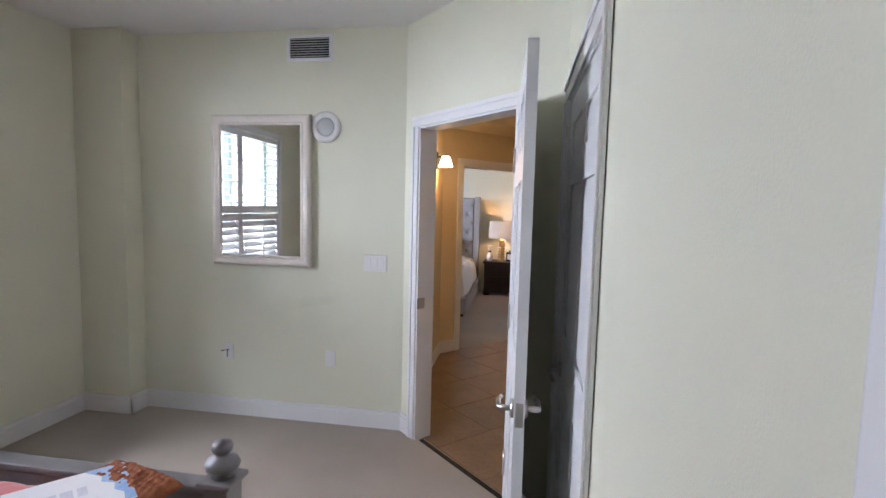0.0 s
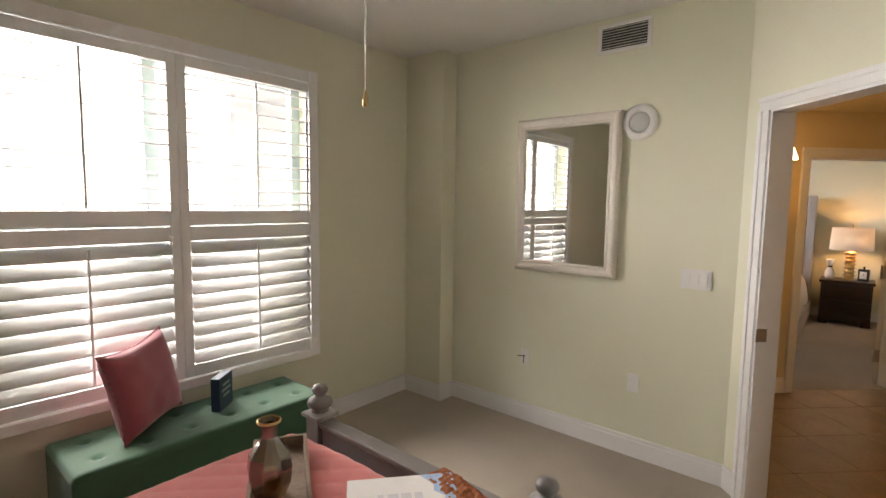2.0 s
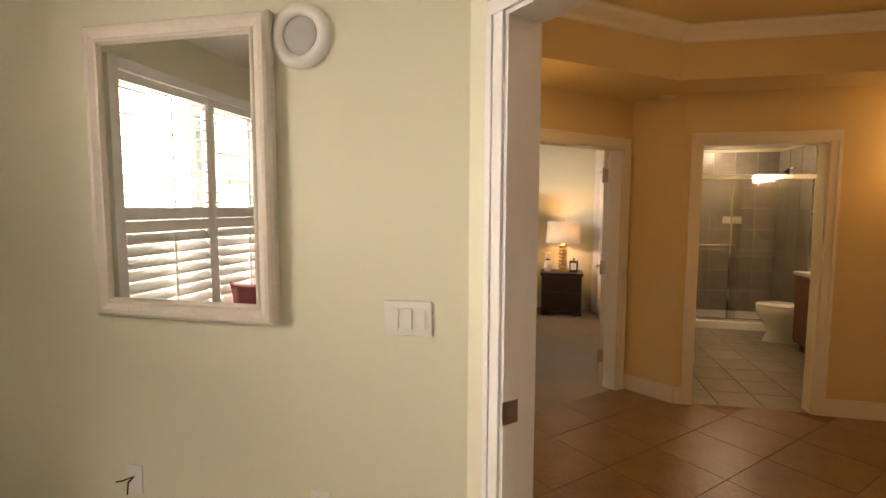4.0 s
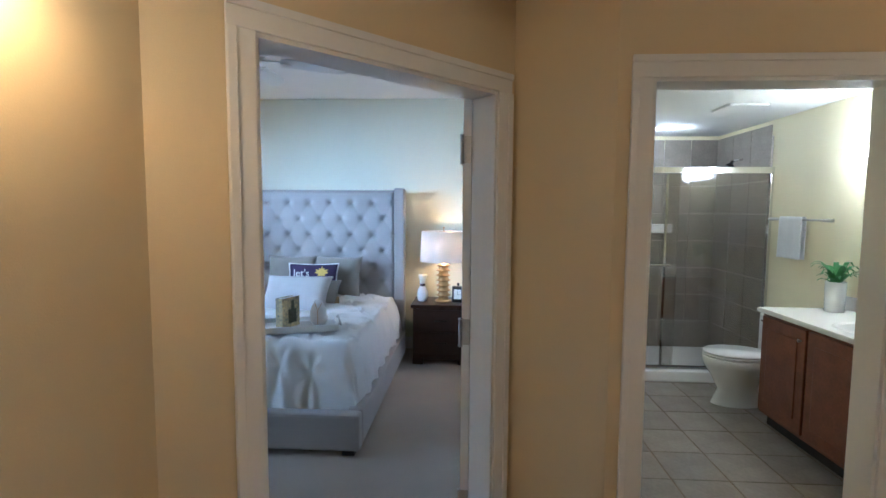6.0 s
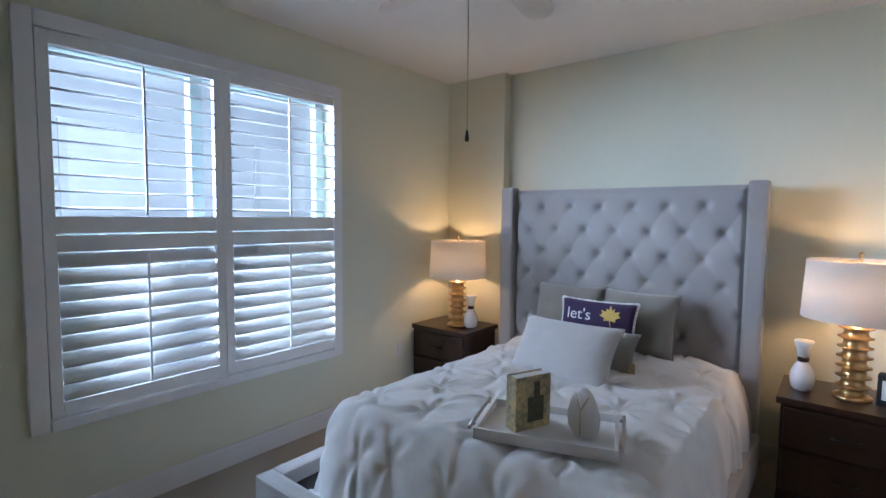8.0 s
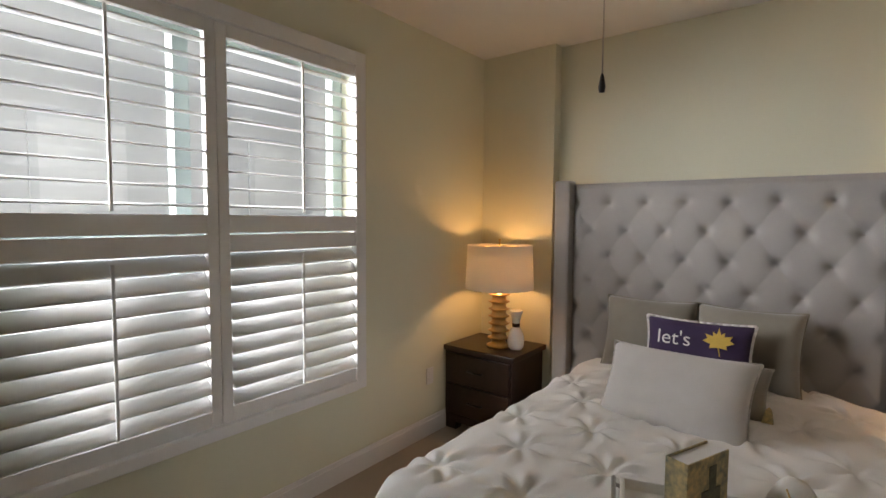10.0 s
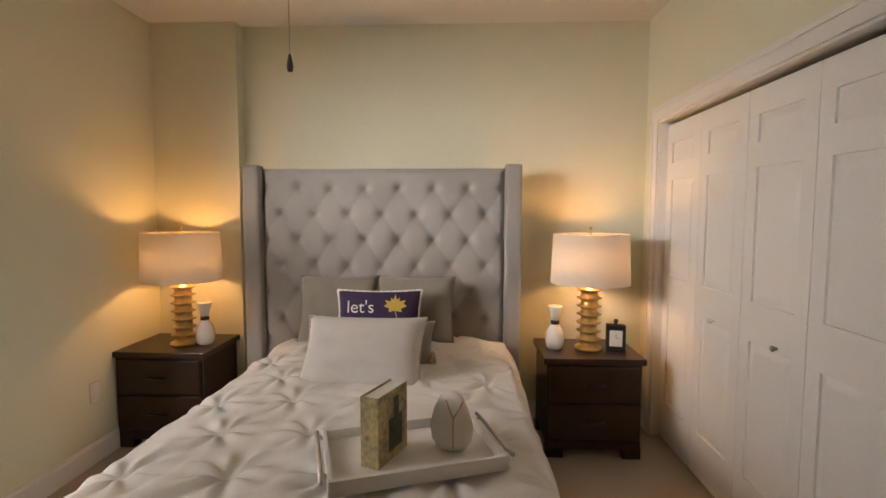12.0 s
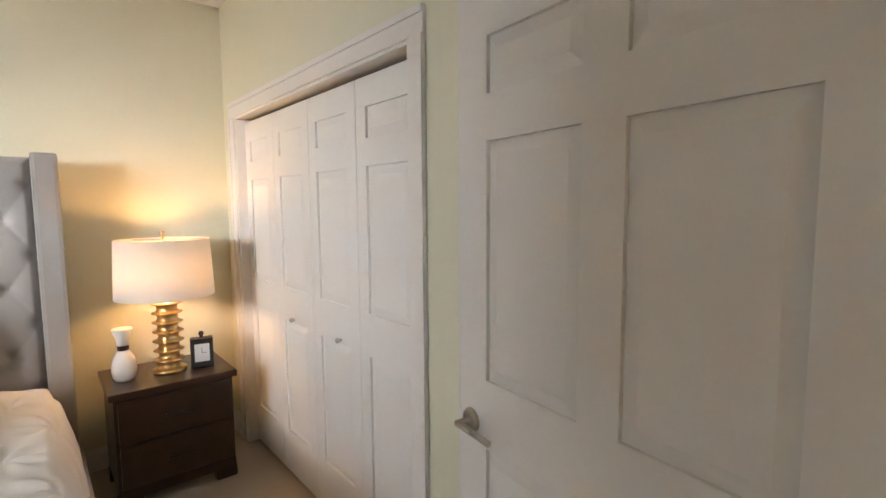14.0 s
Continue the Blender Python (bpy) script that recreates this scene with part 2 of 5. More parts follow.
def part(name, bm, mat, parent=None, label="", m=None):
    bmesh.ops.recalc_face_normals(bm, faces=bm.faces[:])
    me = bpy.data.meshes.new(name)
    bm.to_mesh(me)
    bm.free()
    for x in mat if isinstance(mat, (list, tuple)) else [mat]:
        me.materials.append(x)
    ob = new(name, me)
    if parent is not None:
        ob.parent = parent
    if m is not None:
        ob.matrix_basis = m
    if label:
        tagged(ob, label)
    return ob


def thing(name, label, category, m=None, group="", kind=""):
    ob = new(name)
    ob.empty_display_size = 0.1
    if m is not None:
        ob.matrix_basis = m
    return tagged(ob, label, category, group, kind)


def B(*a, **k):
    return box(bmesh.new(), *a, **k)


# ---- structure ----
TOP, HALL_TOP, BATH_TOP = 2.76, 2.40, 2.38


def wall(name, p0, p1, label, inside, outside=None, height=TOP, thick=0.12, holes=(), before=0.0, after=0.0):
    """A wall whose inner face runs from p0 to p1, with the room on its left; holes are (from, to, sill, head) along it."""
    p0, p1 = Vector((*p0, 0)), Vector((*p1, 0))
    along = (p1 - p0).normalized()
    m = Matrix.Translation(p0) @ Matrix.Rotation(math.atan2(along.y, along.x), 4, "Z")
    length = (p1 - p0).length
    bm = bmesh.new()
    s = -before
    for a, b, sill, head in sorted(holes):
        box(bm, s, a, -thick, 0, 0, height)
        if sill > 0:
            box(bm, a, b, -thick, 0, 0, sill)
        box(bm, a, b, -thick, 0, head, height)
        s = b
    box(bm, s, length + after, -thick, 0, 0, height)
    bm.normal_update()
    for f in bm.faces:
        f.material_index = 1 if f.normal.y < -0.5 else 0
    return tagged(part(name, bm, [inside, outside or inside], m=m), label, "wall", kind="structure"), m, length


def baseboard(p0, p1, gaps=(), h=0.13):
    p0, p1 = Vector((*p0, 0)), Vector((*p1, 0))
    along = (p1 - p0).normalized()
    m = Matrix.Translation(p0) @ Matrix.Rotation(math.atan2(along.y, along.x), 4, "Z")
    bm, s = bmesh.new(), 0.0
    for a, b in [*sorted(gaps), ((p1 - p0).length, 0)]:
        if a - s > 0.01:
            box(bm, s, a, 0.0, 0.014, 0, h - 0.025)
            box(bm, s, a, 0.0, 0.009, h - 0.025, h)
        s = b
    tagged(part("baseboard", bm, TRIM, m=m), "white painted baseboard along the wall", "baseboard", kind="structure")


def casing(name, m, a, b, head, label, faces=(0.0,), thick=0.12, w=0.07):
    """Frame of a door opening from a to b along a wall: jambs, stops and trim on the given sides."""
    ob = thing(name, label, "door frame", m, kind="structure")
    part("jamb", B(a - 0.004, a + 0.018, -thick - 0.003, 0.003, 0, head), TRIM, ob)
    part("jamb", B(b - 0.018, b + 0.004, -thick - 0.003, 0.003, 0, head), TRIM, ob)
    part("head_jamb", B(a + 0.018, b - 0.018, -thick - 0.003, 0.003, head - 0.018, head + 0.004), TRIM, ob)
    for side in faces:
        s = 1 if side == 0.0 else -1
        y0 = 0.003 if s > 0 else -thick - 0.003
        for x0, x1, x2, x3 in ((a - w, a + 0.006, a - w, a - w + 0.025), (b - 0.006, b + w, b + w - 0.025, b + w)):
            bm = B(x0, x1, y0, y0 + s * 0.012, 0, head - 0.006, bevel=0.003)
            box(bm, x2, x3, y0 + s * 0.012, y0 + s * 0.020, 0, head - 0.006, bevel=0.003)
            part("side_trim", bm, TRIM, ob)
        bm = B(a - w, b + w, y0, y0 + s * 0.012, head - 0.006, head + w, bevel=0.003)
        box(bm, a - w, b + w, y0 + s * 0.012, y0 + s * 0.020, head + w - 0.025, head + w, bevel=0.003)
        part("head_trim", bm, TRIM, ob)
    return ob


# room one: the guest bedroom with the coral bed
D1 = (-0.465, 3.18)
d1_from, D1_W = 0.30, 0.900
ROOM1 = "pale sage painted bedroom wall"
wall("wall_east_1", (0.50, -1.03), (0.50, 2.215), ROOM1, SAGE, holes=[(2.16, 3.07, 0, 2.03), (0.28, 1.14, 0, 2.03)])
_, m1, len1 = wall("wall_diagonal_1", (0.50, 2.215), D1, "sage painted diagonal wall with an open doorway", SAGE, TAN, holes=[(d1_from, d1_from + D1_W, 0, 2.09)], after=0.10, before=0.10)
wall("wall_north_1", D1, (-2.90, 3.18), ROOM1, SAGE)
tagged(part("wall_column_1", B(-2.90, -2.47, 3.02, 3.22, 0, TOP), SAGE), "sage painted column in the bedroom corner", "wall", kind="structure")
_, mw1, _ = wall("wall_west_1", (-2.86, 3.02), (-2.86, -1.03), "sage painted outer wall with a shuttered window", SAGE, STUCCO, thick=0.22, holes=[(3.02 - 2.10, 3.02 - 0.34, 0.56, 2.42)])
wall("wall_south_1", (-2.86, -1.03), (0.50, -1.03), ROOM1, SAGE)
for a, b, gaps in (((0.50, -1.03), (0.50, 2.215), [(0.21, 1.21), (2.09, 3.14)]), ((0.50, 2.215), D1, [(d1_from - 0.06, d1_from + D1_W + 0.06)]), (D1, (-2.47, 3.18), ()),
                   ((-2.47, 3.18), (-2.47, 3.006), ()), ((-2.456, 3.02), (-2.86, 3.02), ()), ((-2.86, 3.02), (-2.86, -1.03), ()), ((-2.86, -1.03), (0.50, -1.03), ())):
    baseboard(a, b, gaps)
casing("door_frame_1", m1, d1_from, d1_from + D1_W, 2.09, "white painted door frame with moulded trim", faces=(0.0, 1.0), w=0.06)
me1 = Matrix.Translation((0.50, -1.03, 0)) @ Matrix.Rotation(radians(90), 4, "Z")
casing("door_frame_2", me1, 2.16, 3.07, 2.03, "white painted closet door frame")
casing("door_frame_3", me1, 0.28, 1.14, 2.03, "white painted door frame beside the bed")

# the hall
HALL = [(-0.507, 3.392), (0.75, 2.135), (1.7, 2.135), (2.75, 3.185), (2.75, 5.16), (2.20, 5.71), (0.77, 5.71), (0.43, 5.97), (-0.507, 5.033)]
HALLW = "warm tan painted hall wall"
for k, name in ((1, "wall_hall_south"), (2, "wall_hall_south_east"), (3, "wall_hall_east"), (4, "wall_hall_north_east")):
    wall(name, HALL[k], HALL[k + 1], HALLW, TAN)
    baseboard(HALL[k], HALL[k + 1])
_, mb, _ = wall("wall_hall_north", HALL[5], HALL[6], "tan hall wall with the bathroom doorway", TAN, CREAM, holes=[(0.46, 1.315, 0, 2.03)])
baseboard(HALL[5], HALL[6], [(0.39, 1.385)])
casing("door_frame_4", mb, 0.46, 1.315, 2.03, "white painted bathroom door frame", faces=(0.0, 1.0))
wall("wall_hall_notch", HALL[6], HALL[7], HALLW, TAN)
baseboard(HALL[6], HALL[7])
d2_from, D2_W = 0.10, 0.968
_, m2, len2 = wall("wall_diagonal_2", HALL[7], HALL[8], "tan diagonal hall wall with an open doorway", TAN, SAGE, holes=[(d2_from, d2_from + D2_W, 0, 2.03)], after=0.25, before=0.12, height=TOP)
baseboard(HALL[7], HALL[8], [(0.02, d2_from + D2_W + 0.07)])
casing("door_frame_5", m2, d2_from, d2_from + D2_W, 2.03, "white painted bedroom door frame", faces=(0.0, 1.0))
wall("wall_hall_west", HALL[8], HALL[0], HALLW, TAN)
baseboard(HALL[8], HALL[0])

# room two: the bedroom with the tufted bed
ROOM2 = "pale sage painted bedroom wall"
wall("wall_east_2", (0.43, 6.14), (0.43, 9.30), "sage painted wall with a bifold closet", SAGE, holes=[(7.265 - 6.14, 9.085 - 6.14, 0, 2.06)])
wall("wall_north_2", (0.43, 9.30), (-3.0, 9.30), ROOM2, SAGE)
tagged(part("wall_column_2", B(-3.0, -2.37, 9.20, 9.35, 0, TOP), SAGE), "sage painted column in the bedroom corner", "wall", kind="structure")
wall("wall_west_2", (-2.97, 9.20), (-2.97, 5.10), "sage painted outer wall with a shuttered window", SAGE, STUCCO, thick=0.22, holes=[(9.20 - 7.90, 9.20 - 6.19, 0.56, 2.42)])
wall("wall_south_2", (-2.97, 5.10), (-0.61, 5.10), ROOM2, SAGE)
for a, b, gaps in (((0.43, 6.14), (0.43, 9.30), [(1.04, 3.03)]), ((0.43, 9.30), (-2.37, 9.30), ()), ((-2.37, 9.20), (-2.97, 9.20), ()), ((-2.97, 9.20), (-2.97, 5.10), ()), ((-2.97, 5.10), (-0.61, 5.10), ())):
    baseboard(a, b, gaps)
me2 = Matrix.Translation((0.43, 6.14, 0)) @ Matrix.Rotation(radians(90), 4, "Z")
casing("door_frame_6", me2, 1.125, 2.945, 2.06, "white painted closet frame", w=0.08)
for a, b in (((0.55, 7.2), (1.15, 7.2)), ((1.15, 7.2), (1.15, 9.2)), ((1.15, 9.2), (0.55, 9.2))):
    wall("wall_closet", a, b, "dark closet wall", SAGE)
for a, b in (((0.65, 1.0), (1.3, 1.0)), ((1.3, 1.0), (1.3, 2.1)), ((1.3, 2.1), (0.65, 2.1)), ((0.65, -0.7), (1.3, -0.7)), ((1.3, -0.7), (1.3, 0.5)), ((1.3, 0.5), (0.65, 0.5))):
    wall("wall_closet", a, b, "plain closet wall", SAGE)

# the bathroom
BATH = [(2.95, 5.83), (2.95, 9.49), (1.20, 9.49), (1.20, 6.803), (0.80, 6.803), (0.80, 5.83)]
for k, name in enumerate(("wall_bath_east", "wall_bath_north", "wall_bath_west", "wall_bath_nook", "wall_bath_entry")):
    wall(name, BATH[k], BATH[k + 1], "cream painted bathroom wall", CREAM, height=BATH_TOP, after=-0.13 if k == 2 else 0.0)
for k in (2, 3, 4):
    baseboard(BATH[k] if k != 2 else (1.20, 8.4), BATH[k + 1])
baseboard((2.95, 7.62), (2.95, 8.42))
wall("wall_bath_south", (2.20, 5.83), (2.95, 5.83), "cream painted bathroom wall", CREAM, height=BATH_TOP)

# floors and ceilings
slab = bmesh.new()
f = slab.faces.new([slab.verts.new((x, y, 0)) for x, y in ((0.60, -1.1), (0.60, 2.2), (-0.42, 3.22), (-2.5, 3.25), (-2.95, 3.1), (-2.95, -1.1))])
tagged(part("floor_1", slab, CARPET), "beige cut-pile bedroom carpet", "carpet", kind="structure")
slab = bmesh.new()
f = slab.faces.new([slab.verts.new((x, y, 0)) for x, y in ((0.47, 6.05), (0.50, 9.36), (-3.05, 9.36), (-3.05, 5.05), (-0.54, 5.04))])
tagged(part("floor_2", slab, CARPET), "beige cut-pile bedroom carpet", "carpet", kind="structure")
floor_hall = tagged(part("floor_hall", B(-0.75, 3.1, 1.8, 6.2, -0.06, -0.006), GROUT), "brown stone tile hall floor", "tile floor", kind="structure")
floor_bath = tagged(part("floor_bath", B(0.7, 3.1, 5.70, 9.6, -0.055, -0.0045), GROUT), "grey brown tile bathroom floor", "tile floor", kind="structure")
tagged(part("floor_closet", B(0.52, 1.4, -1.0, 2.3, -0.05, -0.008), CARPET), "carpet inside the closet", "carpet", kind="structure")
tagged(part("floor_closet", B(0.50, 1.4, 7.0, 9.4, -0.05, -0.008), CARPET), "carpet inside the closet", "carpet", kind="structure")
tagged(part("threshold", B(0.02, 0.86, -0.03, 0.0, -0.004, 0.006, bevel=0.003), DARK_METAL, m=m1 @ Matrix.Translation((d1_from, -0.02, 0))), "thin metal strip between carpet and tile", "threshold", kind="structure")
tagged(part("ceiling_1", B(-3.1, 1.45, -1.2, 3.4, TOP, TOP + 0.12), WHITE_CEILING), "white textured bedroom ceiling", "ceiling", kind="structure")
tagged(part("ceiling_2", B(-3.2, 1.45, 4.95, 9.6, TOP, TOP + 0.12), WHITE_CEILING), "white textured bedroom ceiling", "ceiling", kind="structure")
tagged(part("ceiling_bath", B(0.6, 3.1, 5.75, 9.65, BATH_TOP, BATH_TOP + 0.1), WHITE_CEILING), "white bathroom ceiling", "ceiling", kind="structure")


def ring(k):
    """The hall's outline pulled in by k metres, as the tray of its ceiling runs."""
    c, s = Vector((1.12, 3.92)), 1.85 - k
    return [c + Vector(p) * s for p in ((-1, -0.45), (-0.35, -0.9), (0.35, -0.9), (1, -0.45), (1, 0.45), (0.52, 0.965), (-0.35, 0.965), (-1, 0.45))]


bm = bmesh.new()
c0 = Vector((1.12, 3.95))
outer = [bm.verts.new((*(c0 + (Vector(p) - c0) * 1.03), HALL_TOP)) for p in HALL]
inner = [bm.verts.new((p.x, p.y, HALL_TOP)) for p in ring(0.42)]
edges = [bm.edges.new((r[k], r[(k + 1) % len(r)])) for r in (outer, inner) for k in range(len(r))]
bmesh.ops.triangle_fill(bm, use_beauty=True, edges=edges)
up = [bm.verts.new((p.x, p.y, HALL_TOP + 0.34)) for p in ring(0.42)]
for k in range(8):
    bm.faces.new((inner[k], inner[(k + 1) % 8], up[(k + 1) % 8], up[k]))
bm.faces.new(up)
tagged(part("ceiling_hall", bm, TAN), "tan painted tray ceiling over the hall", "ceiling", kind="structure")
tagged(part("ceiling_hall_cover", B(-0.8, 3.0, 1.9, 6.1, TOP + 0.02, TOP + 0.1), WHITE_CEILING), "plain slab above the tray ceiling", "ceiling", kind="structure")
bm = bmesh.new()
profile = [(0.42, -0.10), (0.435, -0.095), (0.44, -0.07), (0.47, -0.045), (0.50, -0.03), (0.505, -0.012), (0.52, -0.004)]
rows = [[bm.verts.new((p.x, p.y, HALL_TOP + 0.34 + z)) for p in ring(k)] for k, z in profile]
for a, b in zip(rows, rows[1:]):
    for k in range(8):
        bm.faces.new((a[k], a[(k + 1) % 8], b[(k + 1) % 8], b[k]))
tagged(part("crown_moulding", bm, TRIM), "white crown moulding round the hall's tray ceiling", "moulding", kind="structure")


# ---- windows and shutters ----
def shutter_window(name, label, x, y_left, y_right, shutters):
    """A window in the west wall with its pair of plantation shutters; y_left to y_right is the louvred width."""
    z0, z1, mid0, mid1 = 0.65, 2.32, 1.365, 1.535
    ob = thing(name, label, "window", kind="structure")
    part("window_frame", box(box(box(box(bmesh.new(), x - 0.21, x - 0.15, y_left - 0.05, y_right + 0.05, 0.56, 0.63), x - 0.21, x - 0.15, y_left - 0.05, y_right + 0.05, 2.35, 2.42),
         x - 0.21, x - 0.15, y_left - 0.05, y_left + 0.02, 0.63, 2.35), x - 0.21, x - 0.15, y_right - 0.02, y_right + 0.05, 0.63, 2.35), WINDOW_FRAME, ob)
    ym = (y_left + y_right) / 2
    part("mullion", B(x - 0.21, x - 0.14, ym - 0.11, ym - 0.04, 0.63, 2.35, bevel=0.004), WINDOW_FRAME, ob)
    part("meeting_rail", B(x - 0.20, x - 0.15, y_left + 0.02, y_right - 0.02, 1.42, 1.47, bevel=0.004), WINDOW_FRAME, ob)
    pane = part("pane", B(x - 0.182, x - 0.178, y_left + 0.02, y_right - 0.02, 0.63, 2.35), GLASS, ob)
    pane.visible_shadow = False
    sh = thing(shutters, "white plantation shutters, upper louvres open, lower ones tilted shut", "shutter", group="window shutters")
    f0, f1 = x - 0.02, x + 0.035
    for n_, a in (("outer_frame", (f0, f1, y_left - 0.13, y_left - 0.055, 0.52, 2.46)), ("outer_frame", (f0, f1, y_right + 0.0, y_right + 0.075, 0.52, 2.46)),
                  ("outer_frame", (f0, f1, y_left - 0.055, y_right, 2.385, 2.46)), ("sill", (f0, f1 + 0.012, y_left - 0.055, y_right, 0.52, 0.575))):
        part(n_, B(*a, bevel=0.006), SHUTTER, sh)
    half = (y_right - y_left - 0.10) / 2
    for y0 in (y_left, y_left + half + 0.10):
        y1 = y0 + half
        leaf = part("shutter_panel", B(x - 0.008, x + 0.026, y0, y1, 0.58, z0, bevel=0.003), SHUTTER, sh)
        for nm, a in (("stile", (y0 - 0.05, y0, 0.58, 2.38)), ("stile", (y1, y1 + 0.048, 0.58, 2.38)), ("top_rail", (y0, y1, z1, 2.38)), ("middle_rail", (y0, y1, mid0, 1.445)), ("middle_rail", (y0, y1, 1.452, mid1))):
            part(nm, B(x - 0.008, x + 0.026, *a, bevel=0.003), SHUTTER, leaf)
        for lo, hi, count, tilt, seg in ((mid1, z1, 10, 6, "open"), (z0, mid0, 9, 52, "shut")):
            step = (hi - lo) / count
            base = None
            for k in range(count):
                z = lo + step * (k + 0.5)
                mt = Matrix.Translation((x + 0.009, (y0 + y1) / 2, z)) @ Matrix.Rotation(radians(tilt), 4, "Y")
                if base is None:
                    bm = bmesh.new()
                    w, t, n2 = 0.044, 0.0055, 12
                    loop = [(w * math.cos(2 * math.pi * i / n2), t * math.sin(2 * math.pi * i / n2)) for i in range(n2)]
                    ends = [[bm.verts.new((u, s * (half / 2 - 0.002), v)) for u, v in loop] for s in (-1, 1)]
                    for i in range(n2):
                        bm.faces.new((ends[0][i], ends[0][(i + 1) % n2], ends[1][(i + 1) % n2], ends[1][i])).smooth = True
                    bm.faces.new(ends[0])
                    bm.faces.new(ends[1])
                    base = part("louvre", bm, SHUTTER, leaf, m=mt)
                else:
                    o = new("louvre", base.data)
                    o.parent = leaf
                    o.matrix_basis = mt
            ym = (y0 + y1) / 2
            off = 0.056 if seg == "open" else 0.046
            part("tilt_rod", B(x + off, x + off + 0.010, ym - 0.006, ym + 0.006, lo + 0.01, hi - 0.02, bevel=0.002), SHUTTER, leaf)
    return ob


shutter_window("window_1", "wide bedroom window bright with daylight", -2.86, 0.39, 2.055, "plantation_shutters")
shutter_window("window_2", "wide bedroom window with pale daylight", -2.97, 6.24, 7.845, "plantation_shutters")


# ---- doors ----
def panel_door(name, label, m, w, h, columns, lever=True, lz=0.905, hinges=True, knob=None, flip=1, shade=DOOR_PAINT):
    """A panelled leaf: x from 0 (hinge) to w, y is its thickness, z up."""
    ob = thing(name, label, "door", m, kind="structure")
    t = 0.0175
    st, ms = (0.115, 0.10) if columns == 2 else (0.075, 0.0)
    rows = [(0.24, 0.88), (1.06, 1.66), (1.77, h - 0.115)]
    pw = (w - 2 * st - ms * (columns - 1)) / columns
    cols = [(st + k * (pw + ms), st + k * (pw + ms) + pw) for k in range(columns)]
    bm = bmesh.new()
    box(bm, 0, st, -t, t, 0, h)
    box(bm, w - st, w, -t, t, 0, h)
    for lo, hi in zip([0] + [r[1] for r in rows], [r[0] for r in rows] + [h]):
        box(bm, st, w - st, -t, t, lo, hi)
    if columns == 2:
        for lo, hi in rows:
            box(bm, cols[0][1], cols[1][0], -t, t, lo, hi)
    part("leaf", bm, shade, ob)
    for x0, x1 in cols:
        for lo, hi in rows:
            bm = B(x0, x1, -0.006, 0.006, lo, hi)
            for s in (-1, 1):
                # moulded slope and raised field
                a = [(x0, lo), (x1, lo), (x1, hi), (x0, hi)]
                e = 0.035
                b = [(x0 + e, lo + e), (x1 - e, lo + e), (x1 - e, hi - e), (x0 + e, hi - e)]
                va = [bm.verts.new((x, s * 0.0065, z)) for x, z in a]
                vb = [bm.verts.new((x, s * 0.0145, z)) for x, z in b]
                for k in range(4):
                    bm.faces.new((va[k], va[(k + 1) % 4], vb[(k + 1) % 4], vb[k]))
                bm.faces.new(vb)
            part("panel", bm, shade, ob)
    if lever:
        hd = part("lever_handle", bmesh.new(), STEEL, ob, "satin nickel lever handle")
        bm = bmesh.new()
        for s in (-1, 1):
            mm = Matrix.Translation((w - 0.055, s * t, lz)) @ Matrix.Rotation(radians(-90 * s), 4, "X")
            lathe(bm, [(0, 0.012), (0.024, 0.012), (0.031, 0.006), (0.032, 0)], mm, 24)
            rod(bm, (w - 0.055, s * t, lz), (w - 0.055, s * (t + 0.05), lz), 0.010, 14)
            rod(bm, (w - 0.055, s * (t + 0.048), lz), (w - 0.12, s * (t + 0.050), lz + 0.002), 0.0085, 14)
            rod(bm, (w - 0.12, s * (t + 0.050), lz + 0.002), (w - 0.175, s * (t + 0.040), lz - 0.009), 0.008, 14)
        bm.to_mesh(hd.data)
        bm.free()
        part("latch_plate", B(w, w + 0.002, -0.012, 0.012, lz - 0.04, lz + 0.04), STEEL, ob)
    if knob:
        part("knob", lathe(bmesh.new(), [(0, 0.028), (0.010, 0.027), (0.014, 0.02), (0.008, 0.010), (0.006, 0)], Matrix.Translation((knob, -t * flip, 0.90)) @ Matrix.Rotation(radians(90 * flip), 4, "X"), 16), STEEL, ob)
    if hinges:
        for z in (0.25, 1.02, 1.80):
            bm = rod(bmesh.new(), (-0.009, flip * (t + 0.004), z - 0.056), (-0.009, flip * (t + 0.004), z + 0.056), 0.008, 12)
            for zk in (-0.0585, 0.0585):
                rod(bm, (-0.009, flip * (t + 0.004), z + zk - 0.003), (-0.009, flip * (t + 0.004), z + zk + 0.003), 0.0095, 12)
            box(bm, -0.0035, 0.0, -t, t, z - 0.056, z + 0.056, bevel=0.001)
            box(bm, -0.052, -0.009, flip * t, flip * (t + 0.003), z - 0.056, z + 0.056, bevel=0.001)
            for zk in (-0.036, 0.0, 0.036):
                lathe(bm, [(0, 0.0012), (0.0035, 0.001), (0.0042, 0)], Matrix.Translation((-0.0035, 0.006 * (1 if zk else -1), z + zk)) @ Matrix.Rotation(radians(-90), 4, "Y"), 10)
            part("hinge", bm, STEEL, ob)
    return ob


def leaf_pose(x, y, x1, y1):
    return Matrix.Translation((x, y, 0.012)) @ Matrix.Rotation(math.atan2(y1 - y, x1 - x), 4, "Z")


